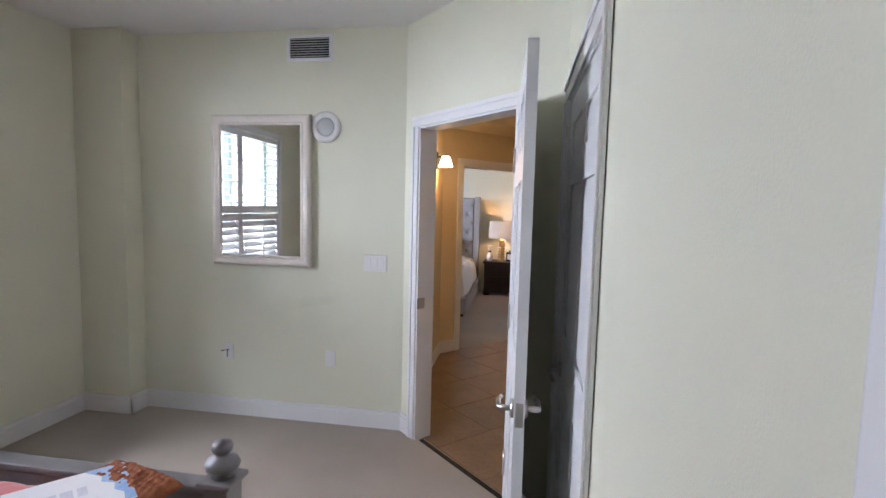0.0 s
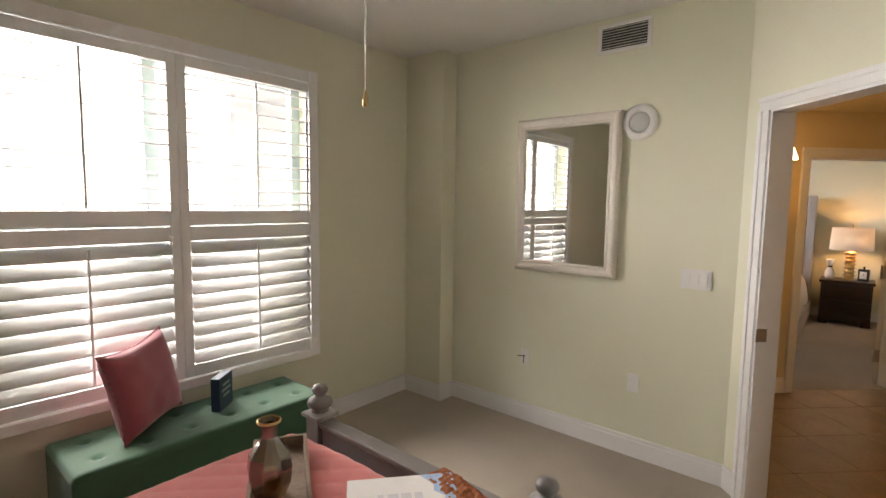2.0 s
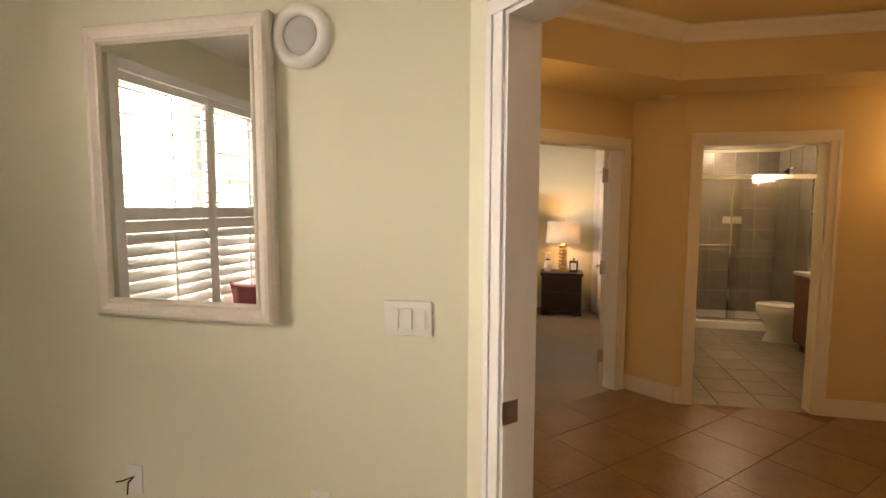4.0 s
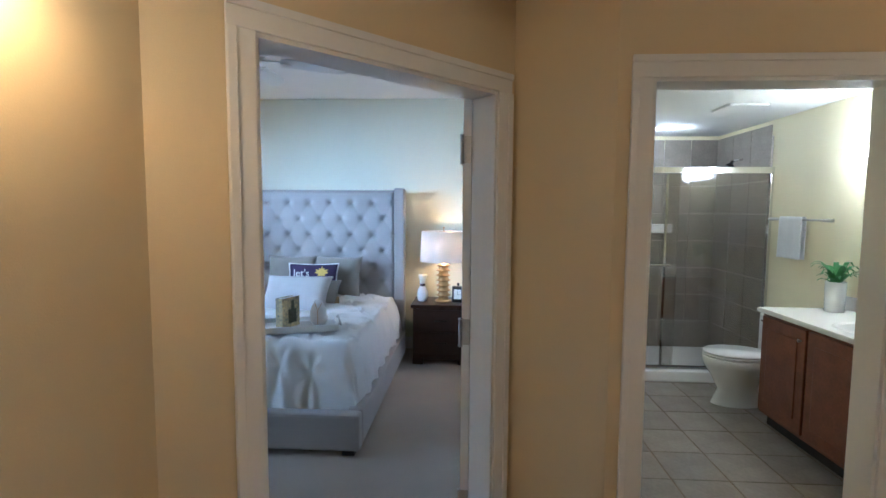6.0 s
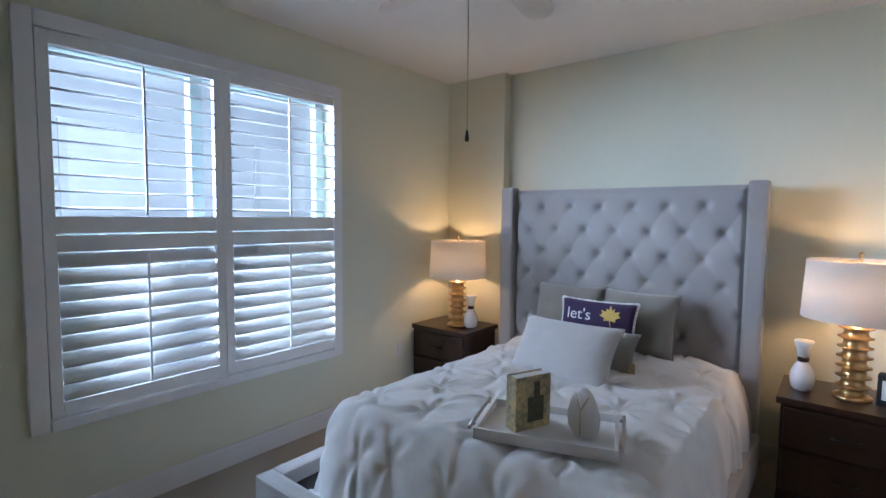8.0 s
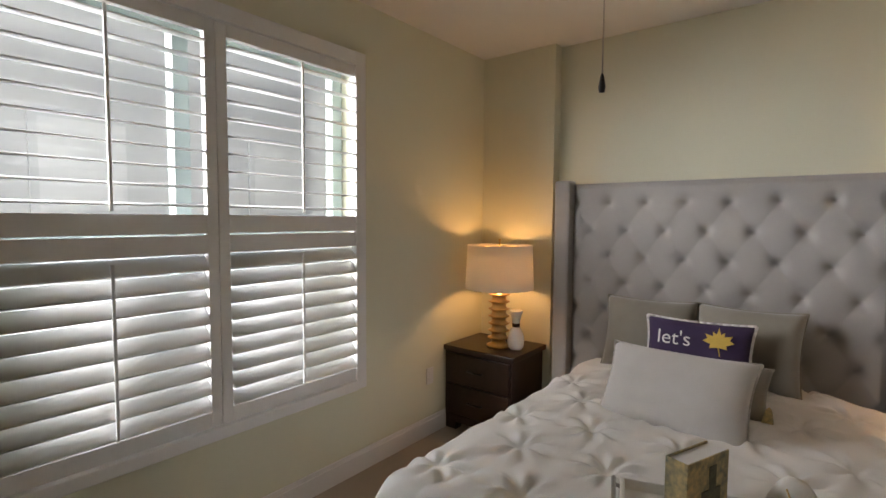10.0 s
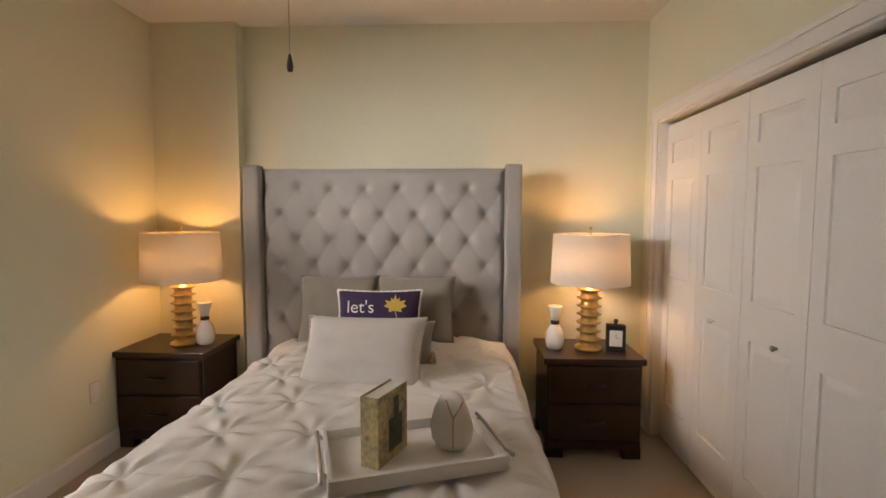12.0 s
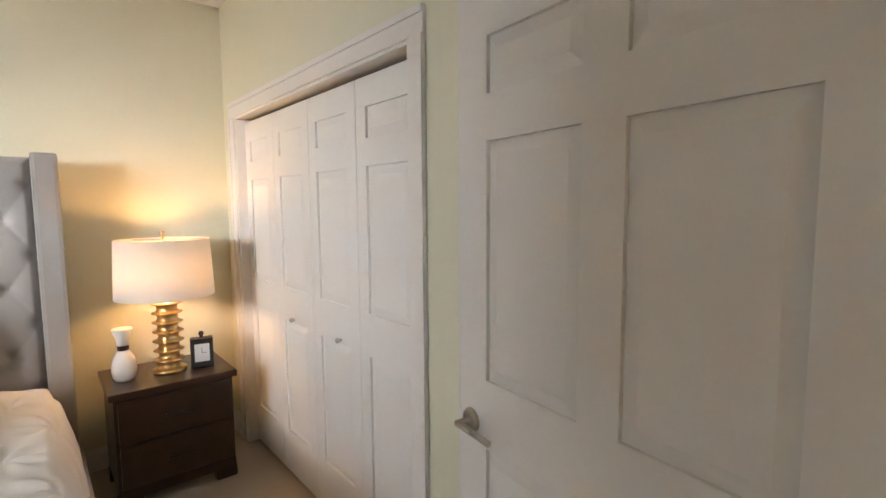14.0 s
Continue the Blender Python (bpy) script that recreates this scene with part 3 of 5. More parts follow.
panel_door("door_1", "white six-panel door standing wide open into the bedroom", leaf_pose(0.298, 2.38, 0.336, 1.46), 0.915, 2.075, 2, flip=-1)
panel_door("door_2", "white six-panel closet door, closed", leaf_pose(0.522, 1.15, 0.522, 2.02), 0.87, 2.012, 2, flip=1)
panel_door("door_3", "white six-panel door beside the bed, closed", leaf_pose(0.522, -0.73, 0.522, 0.09), 0.82, 2.00, 2)
panel_door("door_4", "white six-panel door standing open into the bedroom", leaf_pose(0.24, 6.0, 0.335, 6.92), 0.91, 2.02, 2, lz=0.938, flip=1)
bif = (9.085 - 7.265 - 0.024) / 4
for k in range(4):
    y0 = 7.277 + k * bif
    kn = {1: 7.893 - y0, 2: 8.41 - y0}.get(k)
    panel_door(f"door_{5 + k}", "white panelled bifold closet door, closed", leaf_pose(0.50, y0 + 0.002, 0.50, y0 + 1), bif - 0.004, 2.008, 1, lever=False, hinges=False, knob=kn, flip=-1)
tagged(part("strike_plate", B(0, 0.003, -0.03, 0.03, 0.90, 0.97), STEEL, m=m1 @ Matrix.Translation((d1_from + D1_W - 0.0215, -0.022, 0))), "steel strike plate on the door jamb", "strike plate")
# ---- outside ----
facade = thing("apartment_building", "pale sunlit stucco building across the way with balconies", "building")
part("wall", B(-11.0, -9.0, -40, 4.6, 0.0, 5.2), STUCCO, facade)
part("roof", B(-11.2, -8.3, -40, 4.6, 5.2, 5.45), ROOF, facade)
for y in (-12.4, -8.8, -5.2, -1.6, 2.0):
    w = part("window", B(-9.02, -8.97, y, y + 1.3, 1.0, 2.3), WINDOW_FRAME, facade)
    part("pane", B(-8.975, -8.965, y + 0.08, y + 1.22, 1.08, 2.22), GRILLE, w)
    part("balcony", B(-9.0, -8.0, y - 0.5, y + 1.8, 3.0, 3.18, bevel=0.01), STUCCO, facade)
# its grey stands in for shade, keeping the second window's view dim
shaded_house = thing("neighbour_building", "rendered building across the way, greyed to stand for shade", "building")
part("wall", B(-11.0, -8.8, 4.6, 40, 0.0, 6.5), SHADED_RENDER, shaded_house)
part("roof", B(-11.2, -8.4, 4.6, 40, 6.5, 6.7), ROOF, shaded_house)
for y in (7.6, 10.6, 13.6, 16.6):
    w = part("window", B(-8.82, -8.76, y, y + 1.2, 1.5, 2.9, bevel=0.01), SHADED_RENDER, shaded_house)
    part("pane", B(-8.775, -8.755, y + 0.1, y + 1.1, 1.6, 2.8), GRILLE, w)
    part("window_ledge", B(-8.82, -8.65, y - 0.1, y + 1.3, 1.38, 1.48, bevel=0.01), SHADED_RENDER, shaded_house)
# unseen block, added to keep sun off the facade opposite the second window
tagged(part("shade_block", B(-3.19, 4.0, 7.4, 34, TOP + 0.14, 15), STUCCO), "unseen added block that shades the building opposite", "building", kind="structure")
tagged(part("ground", B(-60, -3.2, -60, 70, -0.3, -0.05), GROUND), "pale paved ground outside the windows", "ground", kind="structure")


# ---- fabric helpers ----
def cushion(w, h, d, pinch=0.08, nu=22):
    """A stuffed pillow lying in its own x-z plane, standing on z = 0, thickest in the middle."""
    bm = bmesh.new()
    for s in (-1, 1):
        def at(u, v, s=s):
            a, b = 2 * u - 1, 2 * v - 1
            puff = max(0.0, (1 - a ** 4) * (1 - b ** 4)) ** 0.55
            edge = 1 - pinch * (1 - abs(a) ** 2) * abs(b) ** 6, 1 - pinch * (1 - abs(b) ** 2) * abs(a) ** 6
            n = noise.noise(Vector((a * 2.2, b * 2.2, s * 3.0 + w))) * 0.012
            return Vector((a * w / 2 * edge[1], s * (d / 2 * puff) + n * puff, h / 2 + b * h / 2 * edge[0]))
        sheet(bm, nu, nu, at)
    bmesh.ops.remove_doubles(bm, verts=bm.verts[:], dist=0.0008)
    return bm


def piping(w, h, pinch=0.08, r=0.006):
    bm = bmesh.new()
    pts = []
    for k in range(4):
        for i in range(14):
            a = -1 + 2 * i / 14
            u, v = ((a, -1), (1, a), (-a, 1), (-1, -a))[k]
            pts.append(Vector((u * w / 2 * (1 - pinch * (1 - v * v) * abs(u) ** 6), 0, h / 2 + v * h / 2 * (1 - pinch * (1 - u * u) * abs(v) ** 6))))
    for a, b in zip(pts, pts[1:] + pts[:1]):
        rod(bm, a, b, r, 6)
    return bm


def text_mesh(name, body, size, mat, parent, m, depth=0.001):
    cu = bpy.data.curves.new(name, "FONT")
    cu.body, cu.size, cu.extrude, cu.align_x = body, size, depth, "CENTER"
    tmp = new(name, cu)
    deps = bpy.context.evaluated_depsgraph_get()
    me = bpy.data.meshes.new_from_object(tmp.evaluated_get(deps))
    bpy.data.objects.remove(tmp)
    me.materials.clear()
    me.materials.append(mat)
    ob = new(name, me)
    ob.parent = parent
    ob.matrix_basis = m
    return ob


# ---- room two: the tufted bed ----
BX0, BX1 = -2.285, -0.423
bed = thing("upholstered_bed", "grey linen upholstered bed with a tall tufted wing headboard", "bed", pose((BX0 + BX1) / 2, 8.0, 0))
hx = (BX1 - BX0) / 2


PITCH, ROW = 0.228, 0.170


def tuft(u, v, w, h):
    """Diamond tufting: how far the padding stands out at (u, v) metres, u from the middle and v from the foot of the panel."""
    q = v - 0.14
    a, b = u / PITCH + q / (2 * ROW), u / PITCH - q / (2 * ROW)
    da, db = a - round(a), b - round(b)
    d = math.hypot((da + db) / 2 * PITCH, (da - db) * ROW)
    crease = 1 - math.exp(-(min(abs(da), abs(db)) / 0.045) ** 2)
    dip = 1 - math.exp(-(d / 0.034) ** 1.5)
    dome = (abs(math.sin(math.pi * a)) * abs(math.sin(math.pi * b))) ** 0.5
    near_edge = min(1.0, max(0.0, (h - v - 0.10) / 0.06))
    rim = min(1.0, min(u + w / 2, w / 2 - u, v, h - v) / 0.035)
    return (0.010 + 0.044 * dip + near_edge * (0.0012 * crease * dip + 0.005 * dome)) * max(0.0, rim) ** 0.5


HZ0, HZ1 = 0.30, 1.762
wid, hei = 1.62, HZ1 - HZ0
bm = sheet(bmesh.new(), 230, 200, lambda u, v: Vector(((u - 0.5) * wid, 1.115 - tuft((u - 0.5) * wid, v * hei, wid, hei), HZ0 + v * hei)))
hb = part("headboard", bm, LINEN, bed, "diamond-tufted grey linen headboard")
base = None
for r in range(-1, 9):
    for c in range(-5, 6):
        u, v = (c + (0.5 if r % 2 else 0.0)) * PITCH, r * ROW + 0.14
        if abs(u) > wid / 2 - 0.04 or not 0.08 < v < hei - 0.06:
            continue
        mt = Matrix.Translation((u, 1.106, HZ0 + v)) @ Matrix.Rotation(radians(90), 4, "X")
        if base is None:
            base = part("button", lathe(bmesh.new(), [(0.012, -0.006), (0.012, 0.001), (0.009, 0.005), (0, 0.007)], seg=10), LINEN, hb, m=mt)
        else:
            o = new("button", base.data)
            o.parent, o.matrix_basis = hb, mt
part("headboard_back", B(-0.905, 0.905, 1.12, 1.19, 0.02, HZ1, bevel=0.012), LINEN, bed)
for s in (-1, 1):
    part("wing", B(s * 0.805, s * 0.912, 1.005, 1.115, 0.02, HZ1 + 0.02, bevel=0.018), LINEN, bed)
part("side_rail", B(-hx, -hx + 0.10, -1.07, 1.003, 0.04, 0.275, bevel=0.02), LINEN, bed)
part("side_rail", B(hx - 0.10, hx, -1.07, 1.003, 0.04, 0.275, bevel=0.02), LINEN, bed)
part("foot_rail", B(-hx, hx, -1.17, -1.07, 0.04, 0.275, bevel=0.02), LINEN, bed)
part("slat_base", B(-hx + 0.1, hx - 0.1, -1.069, 1.1, 0.06, 0.20), BLACK, bed)
for s in (-1, 1):
    part("foot", B(s * (hx - 0.12), s * (hx - 0.04), -1.14, -1.06, 0.0, 0.04), BLACK, bed)
mattress = tagged(part("mattress", B(-1.93, -0.62, 7.22, 9.08, 0.202, 0.52, bevel=0.05), DUVET), "white mattress lying in the bed frame under a comforter", "mattress")

TUCKS = [(-1.85 + 0.33 * i + (0.165 if j % 2 else 0), 7.25 + 0.29 * j) for i in range(5) for j in range(7)]


def duvet_at(u, v):
    """The comforter over the mattress, hanging over its sides and foot, gathered at the tucks."""
    x0, x1, y0, y1 = -2.04, -0.465, 6.98, 8.98
    a, b = 2 * u - 1, v
    side = max(0.0, abs(a) - 0.66) / 0.34
    foot = max(0.0, 0.14 - b) / 0.14
    cx, half = (x0 + x1) / 2, (x1 - x0) / 2
    t = min(abs(a), 0.66) / 0.66
    bulge = math.sin(side * math.pi / 2)
    x = cx + math.copysign(half * (0.86 * t + 0.14 * bulge), a)
    y = y0 + (y1 - y0) * max(0.0, (b - 0.14) / 0.86) - 0.13 * math.sin(foot * math.pi / 2) + 0.13
    z = 0.685 - 0.035 * t ** 3 - 0.42 * (1 - math.cos(side * math.pi / 2)) - 0.50 * (1 - math.cos(foot * math.pi / 2))
    z -= 0.05 * max(0.0, b - 0.9) / 0.1
    lift = 0.0
    for px, py in TUCKS:
        dx, dy = x - px, y - py
        d = math.hypot(dx, dy)
        if d < 0.24:
            lift += -0.020 * math.exp(-(d / 0.035) ** 2) + 0.010 * math.cos(7 * math.atan2(dy, dx) + px * 9) * math.exp(-((d - 0.075) / 0.06) ** 2)
    if foot > 0:
        for k in range(7):
            dx, df = x + 2.0 - 0.25 * k - 0.04 * math.sin(k * 2.3), (foot - 0.52 - 0.08 * (k % 2)) * 0.42
            d = math.hypot(dx, df)
            if d < 0.2:
                lift += -0.024 * math.exp(-(d / 0.035) ** 2) + 0.010 * math.cos(6 * math.atan2(df, dx) + k) * math.exp(-((d - 0.075) / 0.055) ** 2)
    n = noise.noise(Vector((x * 3, y * 3, 1))) * 0.014 + noise.noise(Vector((x * 9, y * 9, 4))) * 0.007 + abs(noise.noise(Vector((x * 8, y * 5, 9)))) * 0.010
    out = Vector((math.copysign(side, a) * 0.8, -foot * 0.8, 1.0 - 0.75 * max(side, foot))).normalized()
    near_foot = max(0.0, 1 - max(0.0, b - 0.14) / 0.12)
    wave = x / 0.25 + 0.7 * noise.noise(Vector((x * 2.6, y * 3, 7))) + 0.5 * foot * noise.noise(Vector((x * 4, 3, 2)))
    fold = (0.020 * abs(math.sin(math.pi * wave)) ** 0.8 - 0.010) * near_foot * (1 - 0.75 * math.exp(-((foot - 0.55) / 0.16) ** 2) * abs(math.cos(math.pi * wave)) ** 6)
    fold += 0.016 * math.sin(y * 21) * side
    return Vector((x, y, max(z, 0.215))) + out * (lift + n + fold)


duvet = tagged(part("comforter", sheet(bmesh.new(), 190, 190, duvet_at), DUVET), "white pintucked cotton comforter spread over the bed", "comforter")


def lean(x, y, z, rz, tilt):
    """Pose of a cushion that stands at (x, y, z) and leans back by tilt degrees."""
    return pose(x, y, z, -tilt, 0, rz)


for x, rz in ((-1.60, 3), (-1.12, -4)):
    p = thing("throw_pillow", "taupe velvet square pillow leaning on the headboard", "pillow", lean(x, 8.82, 0.655, rz, 16), group="bed pillows")
    part("cushion", cushion(0.50, 0.43, 0.17), PILLOW_TAUPE, p)
    part("piping", piping(0.50, 0.43, r=0.004), PILLOW_TAUPE, p)
p = thing("lettered_pillow", "purple lumbar pillow with white lettering and a gold leaf", "pillow", lean(-1.305, 8.62, 0.705, 2, 16))
part("cushion", cushion(0.50, 0.32, 0.13), PURPLE, p)
part("piping", piping(0.50, 0.32, r=0.009), PAPER, p)
wr = Matrix.Translation((-0.10, -0.070, 0.18)) @ Matrix.Rotation(radians(90), 4, "X")
text_mesh("lettering", "let's", 0.10, PAPER, p, wr)
for x_, h_ in ((-0.13, 0.05), (-0.06, 0.035), (0.0, 0.035), (0.05, 0.05), (0.08, 0.05)):
    part("lettering_bar", B(x_, x_ + 0.014, -0.073, -0.069, 0.075, 0.075 + h_), PAPER, p)
bm = bmesh.new()
half_leaf = [(0.12, 0.55), (0.35, 0.72), (0.32, 0.42), (0.80, 0.52), (0.64, 0.24), (0.90, 0.04), (0.46, -0.14), (0.50, -0.42), (0.12, -0.34)]
star = [(0.0, 0.072)] + [(0.075 * x, 0.072 * z) for x, z in half_leaf] + [(-0.075 * x, 0.072 * z) for x, z in reversed(half_leaf)]
fr = [bm.verts.new((x, -0.071, 0.215 + z)) for x, z in star]
bk = [bm.verts.new((x, -0.066, 0.215 + z)) for x, z in star]
bm.faces.new(fr)
for k in range(19):
    bm.faces.new((fr[k], fr[(k + 1) % 19], bk[(k + 1) % 19], bk[k]))
rod(bm, (0, -0.069, 0.195), (0.010, -0.069, 0.150), 0.003, 6)
part("maple_leaf", bm, GOLD_THREAD, p, "gold embroidered maple leaf", m=Matrix.Translation((0.10, 0, 0)))
p = thing("tasselled_pillow", "gold brown lumbar pillow behind the grey one", "pillow", lean(-1.19, 8.36, 0.665, -4, 28))
part("cushion", cushion(0.44, 0.25, 0.10), PILLOW_TAUPE, p)
part("tassel", lathe(bmesh.new(), [(0, 0), (0.022, 0.0), (0.014, 0.05), (0.010, 0.06), (0, 0.07)], Matrix.Translation((0.22, -0.03, 0.01)), 12), BOOK_COVER, p)
p = thing("lumbar_pillow", "pale grey satin lumbar pillow", "pillow", lean(-1.30, 8.04, 0.638, -2, 37))
part("cushion", cushion(0.60, 0.385, 0.16), PILLOW_GREY, p)
part("piping", piping(0.60, 0.385, r=0.005), PILLOW_GREY, p)

# serving tray on the bed with a book and a small sculpture
tr = thing("serving_tray", "white wooden serving tray with metal handles on the bed", "tray", pose(-0.975, 7.35, 0.700, 0, 0, 19))
part("base", B(-0.265, 0.265, -0.17, 0.17, 0.0, 0.012), TRIM, tr)
for a in ((-0.265, 0.265, -0.17, -0.155), (-0.265, 0.265, 0.155, 0.17), (-0.265, -0.25, -0.155, 0.155), (0.25, 0.265, -0.155, 0.155)):
    part("side", B(*a, 0.0, 0.045, bevel=0.004), TRIM, tr)
for s in (-1, 1):
    bm = rod(bmesh.new(), (s * 0.282, -0.16, 0.04), (s * 0.282, 0.16, 0.04), 0.007)
    rod(bm, (s * 0.260, -0.12, 0.035), (s * 0.282, -0.12, 0.04), 0.006)
    rod(bm, (s * 0.260, 0.12, 0.035), (s * 0.282, 0.12, 0.04), 0.006)
    part("handle", bm, STEEL, tr)
bk = thing("book", "old hardcover book with a worn gilt cover standing upright", "book", pose(-1.05, 7.32, 0.713, 0, 0, 68))
part("cover", B(-0.085, 0.085, -0.031, -0.027, 0, 0.215, bevel=0.0015), BOOK_COVER, bk)
part("cover", B(-0.085, 0.085, 0.027, 0.031, 0, 0.215, bevel=0.0015), BOOK_COVER, bk)
part("spine", B(-0.089, -0.085, -0.031, 0.031, 0, 0.215, bevel=0.0015), BOOK_COVER, bk)
part("page_block", B(-0.084, 0.08, -0.0265, 0.0265, 0.004, 0.209), PAPER, bk)
bm = B(-0.03, 0.05, -0.0325, -0.031, 0.03, 0.13)
box(bm, 0.0, 0.03, -0.0325, -0.031, 0.13, 0.19)
part("cover_print", bm, OLIVE_ART, bk)
sc = thing("ceramic_bird", "smooth white ceramic ornament with a metal fork", "ornament", pose(-0.845, 7.38, 0.713, 0, 0, -15) @ Matrix.Diagonal((0.88, 0.88, 0.95, 1)))
part("body", lathe(bmesh.new(), [(0, 0), (0.05, 0.0), (0.075, 0.03), (0.082, 0.075), (0.068, 0.13), (0.045, 0.175), (0.025, 0.195), (0, 0.20)], pose(0, 0, 0) @ Matrix.Diagonal((1, 0.55, 1, 1)), 28), MATTE_CERAMIC, sc)
bm = rod(bmesh.new(), (0.02, -0.048, 0.02), (0.02, -0.048, 0.12), 0.0025)
rod(bm, (0.02, -0.048, 0.12), (-0.01, -0.04, 0.18), 0.0025)
rod(bm, (0.02, -0.048, 0.12), (0.055, -0.04, 0.18), 0.0025)
part("fork", bm, BRASS, sc)


# nightstands and what stands on them
def nightstand(x, y):
    """Front centre of the foot at (x, y); the front looks to -y."""
    ob = thing("nightstand", "dark espresso wood two-drawer nightstand beside the bed", "nightstand", pose(x, y, 0) @ Matrix.Diagonal((1.05, 1.03, 1, 1)), group="nightstands")
    part("body", B(-0.265, 0.265, 0.01, 0.44, 0.07, 0.575, bevel=0.004), DARK_WOOD, ob)
    part("top", B(-0.285, 0.285, -0.012, 0.455, 0.575, 0.612, bevel=0.006), DARK_WOOD, ob)
    for z0, z1 in ((0.12, 0.335), (0.35, 0.56)):
        d = part("drawer", B(-0.25, 0.25, -0.008, 0.009, z0, z1, bevel=0.005), DARK_WOOD, ob)
        bm = rod(bmesh.new(), (-0.06, -0.028, (z0 + z1) / 2), (0.06, -0.028, (z0 + z1) / 2), 0.006)
        rod(bm, (-0.05, -0.028, (z0 + z1) / 2), (-0.05, -0.006, (z0 + z1) / 2), 0.005)
        rod(bm, (0.05, -0.028, (z0 + z1) / 2), (0.05, -0.006, (z0 + z1) / 2), 0.005)
        part("handle", bm, DARK_METAL, d)
    part("apron", B(-0.265, 0.265, 0.003, 0.012, 0.055, 0.11, bevel=0.004), DARK_WOOD, ob)
    for sx in (-1, 1):
        for y0 in (0.002, 0.36):
            part("leg", B(sx * 0.165, sx * 0.27, y0, y0 + 0.07, 0, 0.07, bevel=0.008), DARK_WOOD, ob)
    return ob


nightstand(-0.035, 8.72)
nightstand(-2.69, 8.72)


def table_lamp(x, y, z):
    ob = thing("table_lamp", "lit gold ringed table lamp with a pale drum shade", "lamp", pose(x, y, z), group="bedside lamps")
    prof = [(0, 0), (0.085, 0.0), (0.085, 0.014), (0.070, 0.020)]
    n = 7
    for k in range(n):
        z0 = 0.02 + k * 0.052
        prof += [(0.055, z0 + 0.006), (0.050, z0 + 0.020), (0.054, z0 + 0.036), (0.076, z0 + 0.044), (0.078, z0 + 0.048), (0.060, z0 + 0.052)]
    prof += [(0.045, 0.40), (0.024, 0.415), (0.018, 0.43), (0, 0.43)]
    part("base", lathe(bmesh.new(), prof, seg=32), BRASS, ob, "stacked gold metal lamp base")
    bm = rod(bmesh.new(), (0, 0, 0.42), (0, 0, 0.50), 0.014)
    rod(bm, (0, 0, 0.50), (0, 0, 0.53), 0.019)
    part("stem", bm, BRASS, ob)
    bm = rod(bmesh.new(), (0.0, 0.0, 0.72), (0.0, 0.0, 0.755), 0.006)
    lathe(bm, [(0, 0.775), (0.010, 0.77), (0.011, 0.76), (0, 0.752)], seg=12)
    for k in range(3):
        a = 2 * math.pi * k / 3
        rod(bm, (0, 0, 0.725), (0.227 * math.cos(a), 0.227 * math.sin(a), 0.72), 0.0022, 6)
    part("shade_holder", bm, BRASS, ob)
    r0, r1 = 0.243, 0.229
    bm = lathe(bmesh.new(), [(r0, 0.42), (r1, 0.728), (r1 - 0.003, 0.728), (r0 - 0.003, 0.42), (r0, 0.42)], seg=48)
    part("shade", bm, SHADE, ob, "pale linen drum shade")
    return ob


table_lamp(-0.02, 8.945, 0.612)
table_lamp(-2.635, 8.92, 0.612)


def reed_bottle(x, y, z, label):
    ob = thing("diffuser_bottle", label, "bottle", pose(x, y, z), group="diffuser bottles")
    part("bottle", lathe(bmesh.new(), [(0, 0), (0.042, 0), (0.055, 0.02), (0.060, 0.06), (0.052, 0.11), (0.034, 0.145), (0.022, 0.16), (0.022, 0.172), (0, 0.172)], seg=28), PORCELAIN, ob)
    part("collar", lathe(bmesh.new(), [(0.0235, 0.158), (0.027, 0.16), (0.027, 0.182), (0.0, 0.184)], seg=24), DARK_WOOD, ob)
    part("flower", lathe(bmesh.new(), [(0, 0.183), (0.026, 0.185), (0.030, 0.22), (0.048, 0.27), (0.044, 0.275), (0, 0.255)], seg=18), WHITE_FLOWER, ob)
    return ob


reed_bottle(-0.235, 8.93, 0.612, "white ceramic scent bottle with a white flower stopper")
reed_bottle(-2.50, 8.93, 0.612, "white ceramic scent bottle with a white flower stopper")
ck = thing("table_clock", "small black lantern-shaped clock with a white face", "clock", pose(0.135, 8.90, 0.612, 0, 0, -12))
part("case", B(-0.058, 0.058, -0.03, 0.03, 0, 0.165, bevel=0.006), BLACK, ck)
part("face", B(-0.038, 0.038, -0.0325, -0.0305, 0.035, 0.135), PAPER, ck)
bm = B(-0.001, 0.001, -0.0345, -0.033, 0.085, 0.115)
box(bm, -0.001, 0.022, -0.0345, -0.033, 0.084, 0.086)
part("clock_hand", bm, BLACK, ck)
part("handle", lathe(bmesh.new(), [(0.012, 0.165), (0.008, 0.175), (0.016, 0.185), (0.010, 0.2), (0, 0.203)], seg=14), BLACK, ck)


